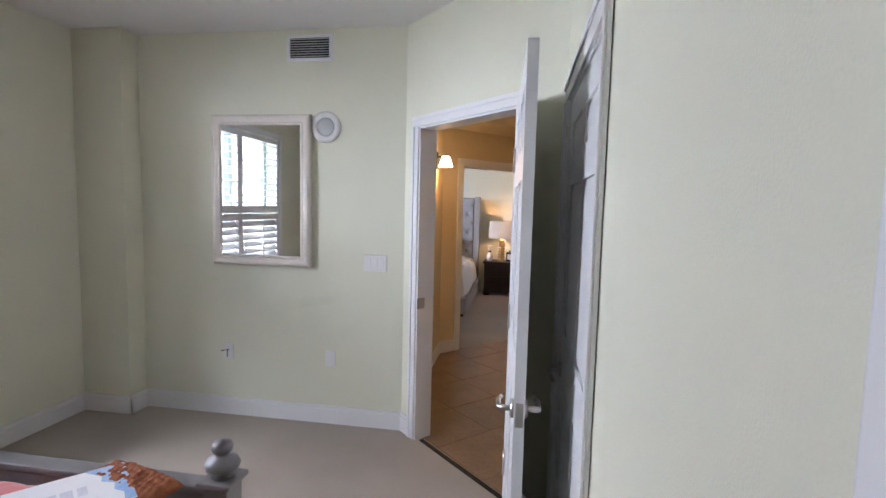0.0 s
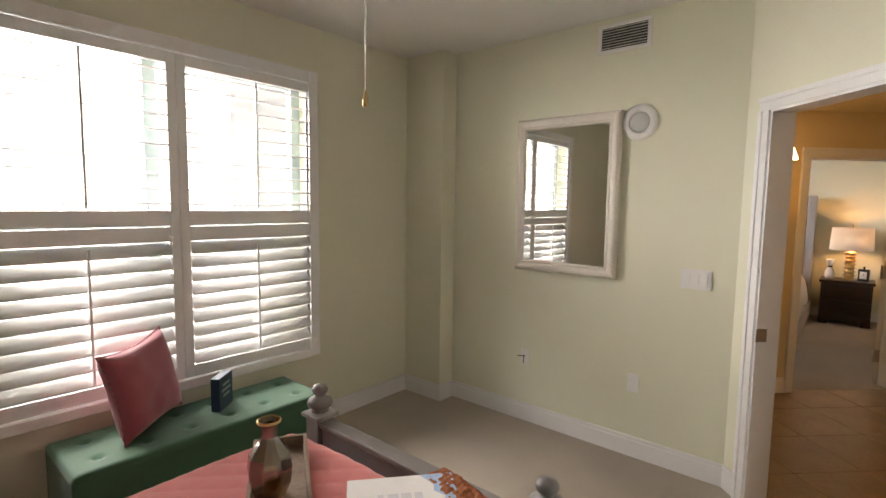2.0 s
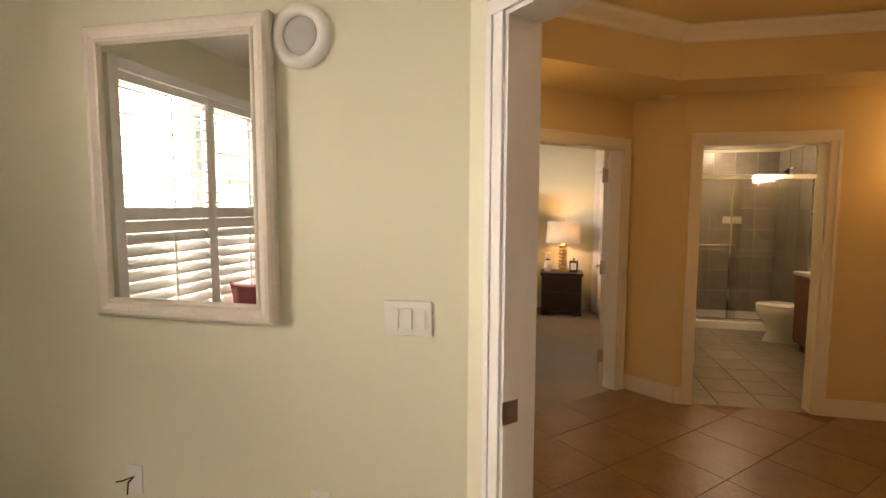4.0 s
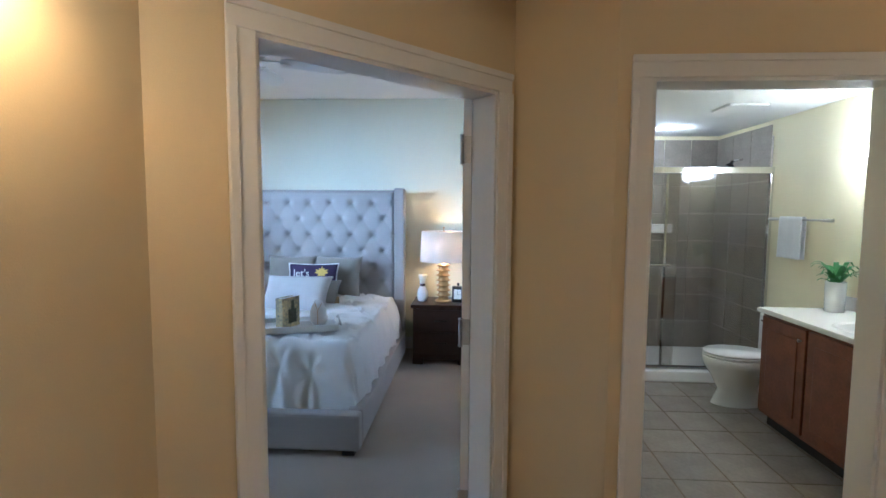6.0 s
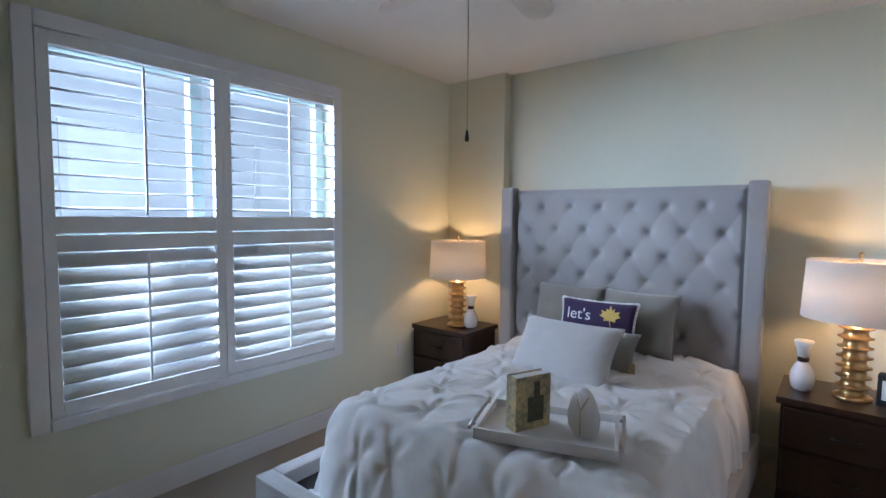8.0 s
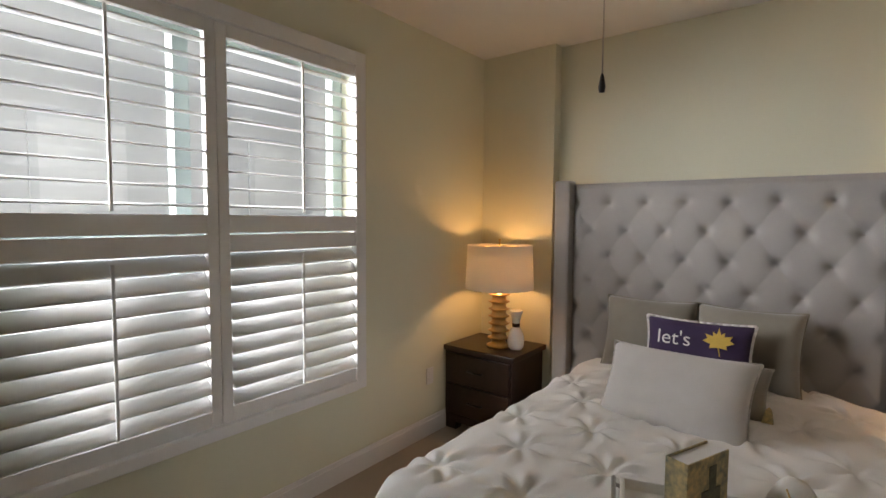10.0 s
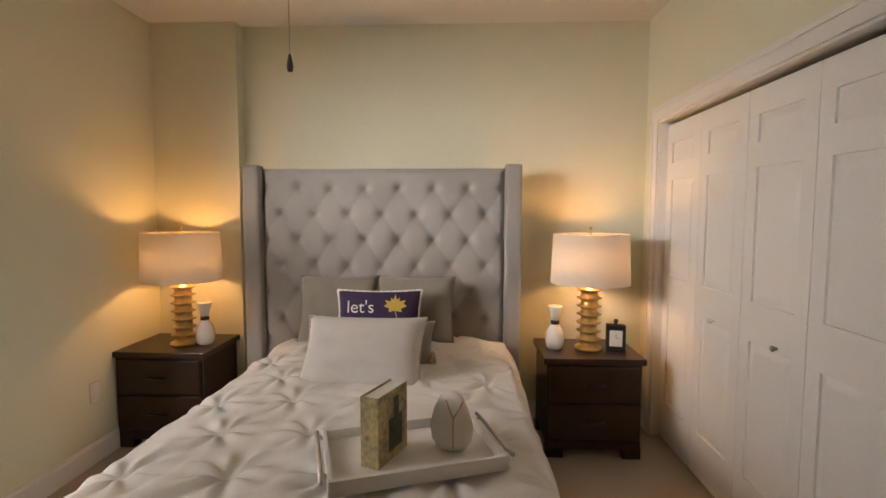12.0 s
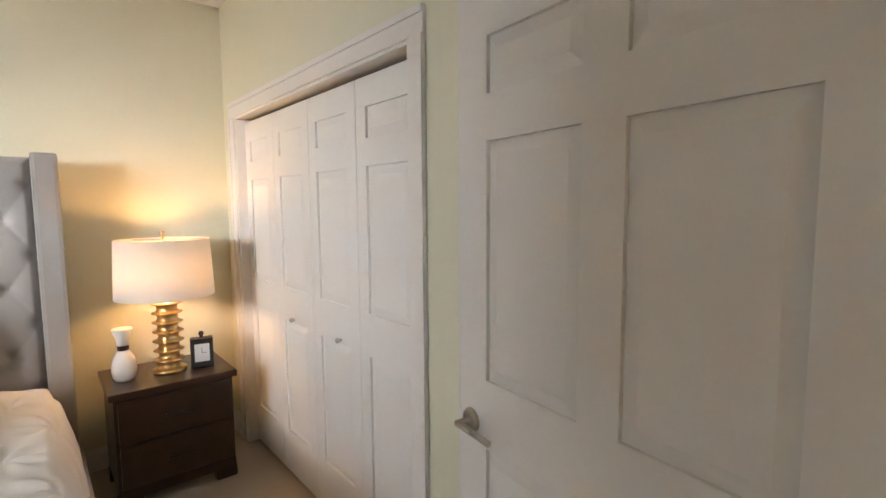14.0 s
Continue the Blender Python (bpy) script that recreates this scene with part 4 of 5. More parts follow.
# ---- ceiling fans ----
def ceiling_fan(x, y, turn, pull_z, pull_dark):
    ob = thing("ceiling_fan", "white five-blade ceiling fan with a long pull chain", "fan", pose(x, y, 0, 0, 0, turn), group="ceiling fans")
    part("canopy", lathe(bmesh.new(), [(0.0, TOP - 0.06), (0.035, TOP - 0.06), (0.065, TOP - 0.03), (0.07, TOP)], seg=28), TRIM, ob)
    part("downrod", rod(bmesh.new(), (0, 0, 2.660), (0, 0, TOP - 0.03), 0.012), TRIM, ob)
    part("motor", lathe(bmesh.new(), [(0, 2.700), (0.05, 2.700), (0.11, 2.688), (0.125, 2.655), (0.125, 2.605), (0.10, 2.582), (0.075, 2.566), (0.075, 2.548), (0, 2.546)], seg=32), TRIM, ob)
    part("switch_housing", lathe(bmesh.new(), [(0.0, 2.548), (0.055, 2.547), (0.058, 2.515), (0.045, 2.495), (0, 2.490)], seg=28), TRIM, ob)
    b0 = None
    for k in range(5):
        mt = pose(0, 0, 0, 0, 0, 72 * k)
        if b0 is None:
            bm = bmesh.new()
            out = []
            for i in range(15):
                r = 0.20 + 0.49 * i / 14
                w = 0.050 + 0.020 * min(1, i / 9)
                if i > 11:
                    w *= math.sqrt(max(0.02, 1 - ((i - 11) / 3.05) ** 2))
                out.append((r, w))
            ring_ = [(r, w) for r, w in out] + [(r, -w) for r, w in reversed(out)]
            lo = [bm.verts.new((r, w * 0.98, 2.552 - w * 0.23)) for r, w in ring_]
            hi = [bm.verts.new((r, w * 0.98, 2.559 - w * 0.23)) for r, w in ring_]
            bm.faces.new(lo)
            bm.faces.new(hi)
            for i in range(len(lo)):
                bm.faces.new((lo[i], lo[(i + 1) % len(lo)], hi[(i + 1) % len(lo)], hi[i]))
            b0 = part("blade", bm, PLASTIC, ob, m=mt)
            bm = B(0.06, 0.24, -0.014, 0.014, 2.553, 2.563, bevel=0.003)
            box(bm, 0.19, 0.27, -0.032, 0.032, 2.540, 2.547, bevel=0.003)
            a0 = part("blade_arm", bm, TRIM, b0)
        else:
            o = new("blade", b0.data)
            o.parent, o.matrix_basis = ob, mt
            o2 = new("blade_arm", a0.data)
            o2.parent = o
    part("pull_chain", rod(bmesh.new(), (-0.045, 0.0, pull_z + 0.03), (-0.045, 0.0, 2.50), 0.0018, 6), STEEL, ob)
    part("pull_knob", lathe(bmesh.new(), [(0, pull_z - 0.022), (0.007, pull_z - 0.020), (0.009, pull_z - 0.006), (0.004, pull_z + 0.022), (0, pull_z + 0.030)], Matrix.Translation((-0.045, 0, 0)), 14), BLACK if pull_dark else BRASS, ob)
    return ob


ceiling_fan(-1.24, 7.21, 24, 1.87, True)
ceiling_fan(-1.075, 1.10, 40, 1.895, False)

# ---- room one ----
mi = thing("wall_mirror", "rectangular mirror in a wide white wooden frame", "mirror", pose(-1.500, 3.18, 0))
mh, z0_, z1_ = 0.370, 1.13, 2.185
profile = [(0.0, 0.004), (0.0, 0.030), (0.006, 0.044), (0.016, 0.050), (0.030, 0.050), (0.052, 0.042), (0.058, 0.046), (0.064, 0.046), (0.070, 0.038), (0.076, 0.030), (0.076, 0.010)]
for k in range(4):
    # one mitred length of moulding for each side
    bm = bmesh.new()
    ends = []
    for e in (0, 1):
        sx, sz = ((-1, -1), (1, -1), (1, 1), (-1, 1))[(k + e) % 4]
        ends.append([bm.verts.new((sx * (mh - d), -y, (z0_ + d) if sz < 0 else (z1_ - d))) for d, y in profile])
    for p_, q_ in zip(range(len(profile)), range(1, len(profile))):
        bm.faces.new((ends[0][p_], ends[1][p_], ends[1][q_], ends[0][q_]))
    bm.faces.new((ends[0][0], ends[0][-1], ends[1][-1], ends[1][0]))
    part("frame", bm, WHITEWASH, mi)
part("mirror_glass", B(-0.296, 0.296, -0.034, -0.026, 1.204, 2.111), MIRROR, mi)
sp = thing("wall_speaker", "round white speaker with a grey grille on the wall", "speaker", pose(-1.030, 3.18, 2.103, 90))
part("rim", lathe(bmesh.new(), [(0.062, 0.004), (0.064, 0.018), (0.085, 0.022), (0.105, 0.014), (0.108, 0.0)], seg=40), PLASTIC, sp)
part("grille", lathe(bmesh.new(), [(0, 0.014), (0.05, 0.013), (0.063, 0.008), (0.063, 0.001)], seg=40), GRILLE, sp)


def air_vent(m):
    ve = thing("air_vent", "white louvred air vent high on the wall", "vent", m, group="air vents")
    part("backing", B(-0.14, 0.14, -0.004, -0.001, -0.07, 0.07), BLACK, ve)
    for a in ((-0.165, 0.165, 0.066, 0.088), (-0.165, 0.165, -0.088, -0.066), (-0.165, -0.14, -0.066, 0.066), (0.14, 0.165, -0.066, 0.066)):
        part("frame", B(a[0], a[1], -0.010, -0.001, a[2], a[3], bevel=0.002), TRIM, ve)
    for k in range(8):
        part("slat", B(-0.14, 0.14, -0.010, 0.010, -0.0012, 0.0012), TRIM, ve, m=Matrix.Translation((0, -0.012, -0.057 + 0.0163 * k)) @ Matrix.Rotation(radians(28), 4, "X"))
    return ve


air_vent(pose(-1.149, 3.18, 2.633))
air_vent(pose(0.43, 8.09, 2.635, 0, 0, -90))
sw = thing("light_switch", "white three-gang rocker switch plate", "switch", pose(-0.667, 3.18, 1.176))
part("plate", B(-0.082, 0.082, -0.008, 0, -0.058, 0.058, bevel=0.003), PLASTIC, sw)
for k in (-1, 0, 1):
    part("rocker", B(k * 0.046 - 0.016, k * 0.046 + 0.016, -0.012, -0.008, -0.034, 0.034, bevel=0.0015), PLASTIC, sw)
ou = thing("power_outlet", "white double power outlet near the floor", "outlet", pose(-0.993, 3.18, 0.478))
part("plate", B(-0.036, 0.036, -0.006, 0, -0.058, 0.058, bevel=0.002), PLASTIC, ou)
for k in (-1, 1):
    part("socket", B(-0.016, 0.016, -0.009, -0.006, k * 0.024 - 0.014, k * 0.024 + 0.014, bevel=0.002), PLASTIC, ou)
cb = thing("cable_plate", "white wall plate with loose cable ends", "cable plate", pose(-1.778, 3.18, 0.48))
part("plate", B(-0.036, 0.036, -0.006, 0, -0.058, 0.058, bevel=0.002), PLASTIC, cb)
for dx, dz in ((-0.03, 0.015), (0.02, -0.03), (0.025, 0.02)):
    bm = rod(bmesh.new(), (0, -0.006, 0.01), (dx * 0.6, -0.045, 0.012), 0.003, 8)
    rod(bm, (dx * 0.6, -0.045, 0.012), (dx, -0.06, dz), 0.003, 8)
    part("cable", bm, DARK_METAL, cb)
for x, y, rz in ((-2.97, 8.55, 90), ):
    o2 = thing("power_outlet", "white double power outlet near the floor", "outlet", pose(x, y, 0.42, 0, 0, rz))
    part("plate", B(-0.036, 0.036, -0.006, 0, -0.058, 0.058, bevel=0.002), PLASTIC, o2)
    for k in (-1, 1):
        part("socket", B(-0.016, 0.016, -0.009, -0.006, k * 0.024 - 0.014, k * 0.024 + 0.014, bevel=0.002), PLASTIC, o2)

# coral bed with a grey footboard
b1 = thing("guest_bed", "grey painted wooden bed with turned finials on the footboard", "bed", pose(-1.15, 0.3, 0))
for s, x in ((-1, -0.545), (1, 0.545)):
    part("post", B(x - 0.042, x + 0.042, 0.975, 1.06, 0, 0.672, bevel=0.006), GREY_WOOD, b1)
    bm = B(x - 0.058, x + 0.058, 0.96, 1.075, 0.672, 0.690, bevel=0.006)
    lathe(bm, [(0.028, 0.690), (0.038, 0.696), (0.030, 0.704), (0.050, 0.718), (0.055, 0.732), (0.048, 0.748), (0.024, 0.760), (0.019, 0.767), (0.031, 0.776), (0.035, 0.790), (0.027, 0.806), (0, 0.814)], Matrix.Translation((x, 1.018, 0)), 28)
    part("finial", bm, GREY_WOOD, b1)
part("footboard", B(-0.503, 0.503, 0.995, 1.04, 0.25, 0.64, bevel=0.012), GREY_WOOD, b1)
part("footboard_cap", B(-0.503, 0.503, 0.98, 1.055, 0.64, 0.664, bevel=0.008), GREY_WOOD, b1)
for x in (-0.55, 0.525):
    part("side_rail", B(x, x + 0.025, -1.10, 0.975, 0.24, 0.42, bevel=0.004), GREY_WOOD, b1)
part("headboard", B(-0.55, 0.55, -1.19, -1.14, 0.0, 1.15, bevel=0.012), GREY_WOOD, b1)
tagged(part("mattress", B(-1.66, -0.64, -0.80, 1.20, 0.30, 0.62, bevel=0.06), PAPER), "white mattress under the coral quilt on the bed", "mattress")


def quilt_at(u, v):
    a = 2 * u - 1
    side = max(0.0, abs(a) - 0.72) / 0.28
    foot = max(0.0, v - 0.90) / 0.10
    t = min(abs(a), 0.72) / 0.72
    x = -1.15 + math.copysign(0.45 * t + 0.105 * math.sin(side * math.pi / 2), a)
    y = -0.75 + 1.86 * min(v, 0.90) / 0.90 + 0.11 * math.sin(foot * math.pi / 2)
    z = 0.700 - 0.012 * t ** 2 - 0.26 * (1 - math.cos(side * math.pi / 2)) - 0.20 * (1 - math.cos(foot * math.pi / 2))
    p, q = (x + y) / 0.11, (x - y) / 0.11
    quilt = 0.006 * (abs(math.sin(math.pi * p)) * abs(math.sin(math.pi * q))) ** 0.4
    return Vector((x, y, z + quilt * (1 - 0.7 * max(side, foot)) + 0.010 * noise.noise(Vector((x * 3, y * 3, 2)))))


tagged(part("quilt", sheet(bmesh.new(), 150, 230, quilt_at), PINK), "coral pink stitched quilt spread over the bed", "quilt")
ty = thing("wooden_tray", "weathered wooden tray on the coral quilt", "tray", pose(-1.325, 0.90, 0.704, 0, 0, 58))
part("base", B(-0.08, 0.08, -0.20, 0.20, 0, 0.01), RAW_WOOD, ty)
for a in ((-0.09, 0.09, -0.21, -0.198), (-0.09, 0.09, 0.198, 0.21), (-0.09, -0.078, -0.198, 0.198), (0.078, 0.09, -0.198, 0.198)):
    part("side", B(*a, 0, 0.05, bevel=0.003), RAW_WOOD, ty)
bo = thing("glass_bottle", "smoked glass bottle holding an amber candle", "bottle", pose(-1.262, 0.83, 0.716) @ Matrix.Diagonal((0.72, 0.72, 0.82, 1)))
bm = lathe(bmesh.new(), [(0.0, 0.0), (0.060, 0.0), (0.085, 0.05), (0.092, 0.11), (0.084, 0.16), (0.044, 0.205), (0.034, 0.225), (0.034, 0.268), (0.046, 0.280), (0.043, 0.283), (0.030, 0.270), (0.030, 0.225), (0.078, 0.157), (0.087, 0.11), (0.080, 0.05), (0.056, 0.006), (0, 0.006)], seg=8)
for f in bm.faces:
    f.smooth = False
part("glass", bm, SMOKE_GLASS, bo)
part("candle", lathe(bmesh.new(), [(0, 0.008), (0.030, 0.008), (0.030, 0.095), (0.025, 0.10), (0, 0.096)], seg=24), AMBER, bo)
part("neck_band", lathe(bmesh.new(), [(0.044, 0.276), (0.049, 0.279), (0.049, 0.285), (0.044, 0.288)], seg=28), BRASS, bo)
nb = thing("spiral_notebook", "white spiral-bound notebook with a blue watercolour edge", "notebook", pose(-0.94, 1.07, 0.716, 0, 0, 50))
part("cover", B(-0.165, 0.165, -0.12, 0.12, 0.006, 0.009), PAPER, nb)
part("page_block", B(-0.16, 0.16, -0.117, 0.117, 0, 0.006), PAPER, nb)
bm = bmesh.new()
ptsn = [(0.165, -0.12), (0.165, 0.12), (0.06, 0.12), (0.085, 0.085), (0.10, 0.06), (0.095, 0.03), (0.125, 0.0), (0.12, -0.04), (0.14, -0.07), (0.135, -0.12)]
bm.faces.new([bm.verts.new((x, y, 0.0096)) for x, y in ptsn])
part("watercolour", bm, BLUE_ART, nb)
for k, (x0, w) in enumerate(((-0.075, 0.018), (-0.045, 0.032), (-0.005, 0.030), (0.035, 0.024))):
    part("lettering_bar", B(x0, x0 + w, -0.022, 0.028, 0.0092, 0.0098), INK, nb)
for k in range(26):
    x = -0.156 + 0.0125 * k
    part("wire_loop", rod(bmesh.new(), (x, -0.125, 0.004), (x, -0.108, 0.0105), 0.0014, 5), STEEL, nb)


def throw_at(u, v):
    a, b = 2 * u - 1, 2 * v - 1
    puff = max(0.0, (1 - a ** 4) * (1 - b ** 4)) ** 0.5
    return Vector((a * 0.20, b * 0.105, 0.005 + puff * (0.040 + 0.0025 * math.sin(a * 46 + b * 5) + 0.012 * noise.noise(Vector((a * 4, b * 4, 0))))))


tagged(part("knit_throw", sheet(bmesh.new(), 90, 36, throw_at), ORANGE, m=pose(-0.85, 1.215, 0.688, 0, 0, -14) @ Matrix.Diagonal((0.78, 0.62, 0.9, 1))), "folded rust orange knitted throw on the quilt", "throw")
tagged(part("knit_throw", sheet(bmesh.new(), 90, 36, throw_at), ORANGE, m=pose(-0.80, 0.98, 0.697, 0, 0, 45) @ Matrix.Diagonal((0.6, 0.8, 0.3, 1))), "rust orange knitted throw under the notebook", "throw")

# green bench under the window
BEN = (-2.80, -2.34, 0.57, 1.82)


def bench_top(u, v):
    x, y = BEN[0] + (BEN[1] - BEN[0]) * u, BEN[2] + (BEN[3] - BEN[2]) * v
    rim = min(1.0, min(u * 0.46, (1 - u) * 0.46, v * 1.25, (1 - v) * 1.25) / 0.03)
    z = 0.425 + 0.03 * math.sqrt(max(0.0, 1 - (1 - rim) ** 2))
    for px in (-2.67, -2.47):
        for k in range(6):
            py = 0.695 + 0.20 * k
            d = math.hypot(x - px, y - py)
            z -= 0.018 * math.exp(-(d / 0.022) ** 2)
    return Vector((x, y, z))


be = thing("storage_bench", "green velvet button-tufted bench under the window", "bench")
part("seat", sheet(bmesh.new(), 60, 150, bench_top), GREEN, be)
part("body", B(BEN[0], BEN[1], BEN[2], BEN[3], 0.05, 0.428, bevel=0.008), GREEN, be)
for px in (-2.67, -2.47):
    for k in range(6):
        part("button", lathe(bmesh.new(), [(0.010, 0), (0.009, 0.004), (0, 0.006)], pose(px, 0.695 + 0.20 * k, 0.437), 10), GREEN, be)
for px in (BEN[0] + 0.04, BEN[1] - 0.04):
    for py in (BEN[2] + 0.04, BEN[3] - 0.04):
        part("foot", lathe(bmesh.new(), [(0.016, 0), (0.022, 0.05), (0, 0.05)], pose(px, py, 0), 14), BLACK, be)
pp = thing("throw_pillow", "rose pink velvet square pillow leaning on the shutters", "pillow", pose(-2.62, 0.985, 0.458, -12, -4, 127))
part("cushion", cushion(0.45, 0.45, 0.15, 0.15), ROSE, pp)
part("piping", piping(0.45, 0.45, 0.15, 0.004), ROSE, pp)
fr_ = thing("block_sign", "small navy box sign with pale lettering on the bench", "sign", pose(-2.60, 1.315, 0.452, 0, 0, 130))
part("block", B(-0.08, 0.08, -0.024, 0.024, 0, 0.185, bevel=0.003), NAVY, fr_)
for k, (w, z) in enumerate(((0.08, 0.13), (0.10, 0.10), (0.07, 0.07))):
    part("lettering_bar", B(-w / 2, w / 2, -0.0255, -0.024, z, z + 0.014), WINDOW_FRAME, fr_)


# ---- hall ----
def sconce(x, y, z, rz):
    ob = thing("wall_sconce", "lit wall sconce with a frosted warm glass shade", "wall lamp", pose(x, y, z, 0, 0, rz), group="hall sconces")
    part("back_plate", B(-0.04, 0.04, -0.015, 0, -0.06, 0.10, bevel=0.005), DARK_METAL, ob)
    part("arm", rod(bmesh.new(), (0, -0.01, 0.05), (0, -0.09, 0.07), 0.008), DARK_METAL, ob)
    part("glass", lathe(bmesh.new(), [(0.035, 0.06), (0.05, 0.02), (0.07, -0.04), (0.066, -0.04), (0.046, 0.02), (0.03, 0.055)], Matrix.Translation((0, -0.09, 0)), 28), FROST, ob, "frosted glass shade")
    return ob


sconce(2.38, 5.53, 2.0, -45)
sconce(-0.507, 4.62, 2.0, 90)
# assumed fitting, added to go with the hall's fill lamp
dl = thing("downlight", "assumed round downlight, added to the hall ceiling", "downlight", pose(1.1, 3.6, HALL_TOP + 0.34))
part("trim_ring", lathe(bmesh.new(), [(0.06, -0.002), (0.085, -0.006), (0.09, 0)], seg=32), TRIM, dl)
part("lens", lathe(bmesh.new(), [(0, -0.001), (0.06, -0.002)], seg=32), LED, dl)

# ---- bathroom ----
SH0 = 8.50
dl = thing("downlight", "lit recessed downlight above the shower", "downlight", pose(2.2, 8.95, BATH_TOP))
part("trim_ring", lathe(bmesh.new(), [(0.05, -0.002), (0.075, -0.006), (0.08, 0)], seg=32), TRIM, dl)
part("lens", lathe(bmesh.new(), [(0, -0.001), (0.05, -0.002)], seg=32), LED, dl)
part_curb = tagged(part("shower_curb", B(1.20, 2.95, SH0 - 0.10, SH0 + 0.03, 0, 0.10, bevel=0.012), PORCELAIN), "white shower curb", "shower curb", kind="structure")
tagged(part("shower_base", B(1.20, 2.95, SH0 + 0.03, 9.49, 0, 0.04), PORCELAIN), "white shower tray floor", "shower base", kind="structure")
sd = thing("shower_enclosure", "framed sliding glass shower doors with a towel bar", "shower door")
part("header_rail", B(1.205, 2.94, SH0 - 0.055, SH0 - 0.005, 1.90, 1.96, bevel=0.006), CHROME, sd)
part("sill_track", B(1.205, 2.94, SH0 - 0.055, SH0 - 0.005, 0.10, 0.13, bevel=0.004), CHROME, sd)
for x in (1.205, 2.915):
    part("side_channel", B(x, x + 0.025, SH0 - 0.05, SH0 - 0.01, 0.13, 1.90, bevel=0.003), CHROME, sd)
for x0, x1, y in ((1.23, 2.13, SH0 - 0.048), (2.02, 2.915, SH0 - 0.022)):
    g = part("glass_panel", B(x0, x1, y, y + 0.006, 0.13, 1.90), SHOWER_GLASS, sd)
    g.visible_shadow = False
    part("stile", B(x0, x0 + 0.02, y - 0.004, y + 0.010, 0.13, 1.90), CHROME, sd)
bm = rod(bmesh.new(), (1.35, SH0 - 0.12, 1.08), (2.05, SH0 - 0.12, 1.08), 0.010)
rod(bm, (1.38, SH0 - 0.12, 1.08), (1.38, SH0 - 0.045, 1.08), 0.008)
rod(bm, (2.02, SH0 - 0.12, 1.08), (2.02, SH0 - 0.045, 1.08), 0.008)
part("towel_bar", bm, CHROME, sd)


def towel_at(u, v, w=0.26, drop=0.36):
    a = (2 * v - 1)
    return Vector(((u - 0.5) * w, math.copysign(0.014 + 0.006 * math.sin(u * 14) * abs(a), a) if abs(a) > 0.06 else a * 0.2, 0.014 - drop * max(0.0, abs(a) - 0.06)))


def towel(x, y, z, rz, w, drop):
    ob = part("hand_towel", sheet(bmesh.new(), 30, 40, lambda u, v: towel_at(u, v, w, drop)), TOWEL, m=pose(x, y, z, 0, 0, rz))
    sol = ob.modifiers.new("thickness", "SOLIDIFY")
    sol.thickness = 0.006
    return tagged(ob, "white terry hand towel folded over a bar", "towel", "towels")


towel(1.44, SH0 - 0.12, 1.085, 0, 0.12, 0.38)
tb = thing("towel_rail", "brushed metal towel rail on the bathroom wall", "towel rail")
bm = rod(bmesh.new(), (2.885, 7.70, 1.50), (2.885, 8.40, 1.50), 0.009)
part("bar", bm, STEEL, tb)
for y in (7.72, 8.38):
    part("bracket", rod(bmesh.new(), (2.885, y, 1.50), (2.95, y, 1.50), 0.014, 14), STEEL, tb)
towel(2.885, 8.08, 1.505, 90, 0.28, 0.36)
sf = thing("shower_fittings", "chrome shower head, arm and mixer valve", "shower")
bm = rod(bmesh.new(), (2.95, 8.95, 2.08), (2.84, 8.95, 2.06), 0.010)
part("arm", bm, CHROME, sf)
part("shower_head", lathe(bmesh.new(), [(0.012, 0), (0.02, -0.03), (0.045, -0.06), (0, -0.062)], pose(2.83, 8.95, 2.06, 0, 25, 0), 20), DARK_METAL, sf)
part("valve_plate", lathe(bmesh.new(), [(0, 0.02), (0.05, 0.016), (0.075, 0)], pose(2.95, 8.95, 1.18, 0, -90, 0), 28), CHROME, sf)
part("valve_lever", rod(bmesh.new(), (2.93, 8.95, 1.18), (2.86, 8.90, 1.20), 0.011), CHROME, sf)
nz = thing("soap_shelf", "small white corner shelf in the shower", "shelf", pose(2.35, 9.44, 1.32))
part("shelf", B(-0.12, 0.12, -0.02, 0.045, 0, 0.10, bevel=0.006), PORCELAIN, nz)
sp2 = thing("fire_sprinkler", "small chrome ceiling sprinkler head", "sprinkler", pose(1.79, 6.89, BATH_TOP))
part("rose", lathe(bmesh.new(), [(0.035, 0), (0.03, -0.008), (0.010, -0.012), (0.008, -0.035), (0.020, -0.038), (0, -0.04)], seg=20), CHROME, sp2)
ev = thing("exhaust_fan", "flat white ceiling exhaust vent", "vent", pose(2.35, 7.95, BATH_TOP))
part("cover", B(-0.15, 0.15, -0.15, 0.15, -0.02, 0, bevel=0.008), PLASTIC, ev)

to = thing("toilet", "white porcelain toilet with its lid closed", "toilet", pose(2.90, 7.93, 0, 0, 0, 0))
bm = bmesh.new()
rings = []
for z, cx, rx, ry in ((0.0, -0.46, 0.20, 0.11), (0.03, -0.46, 0.19, 0.105), (0.12, -0.46, 0.15, 0.095), (0.22, -0.48, 0.18, 0.13), (0.32, -0.49, 0.235, 0.18), (0.385, -0.49, 0.25, 0.19), (0.395, -0.49, 0.24, 0.18)):
    rings.append([bm.verts.new((cx + rx * math.cos(2 * math.pi * k / 32), ry * math.sin(2 * math.pi * k / 32), z)) for k in range(32)])
for a, b in zip(rings, rings[1:]):
    for k in range(32):
        bm.faces.new((a[k], a[(k + 1) % 32], b[(k + 1) % 32], b[k])).smooth = True
bm.faces.new(rings[-1])
part("bowl", bm, PORCELAIN, to)
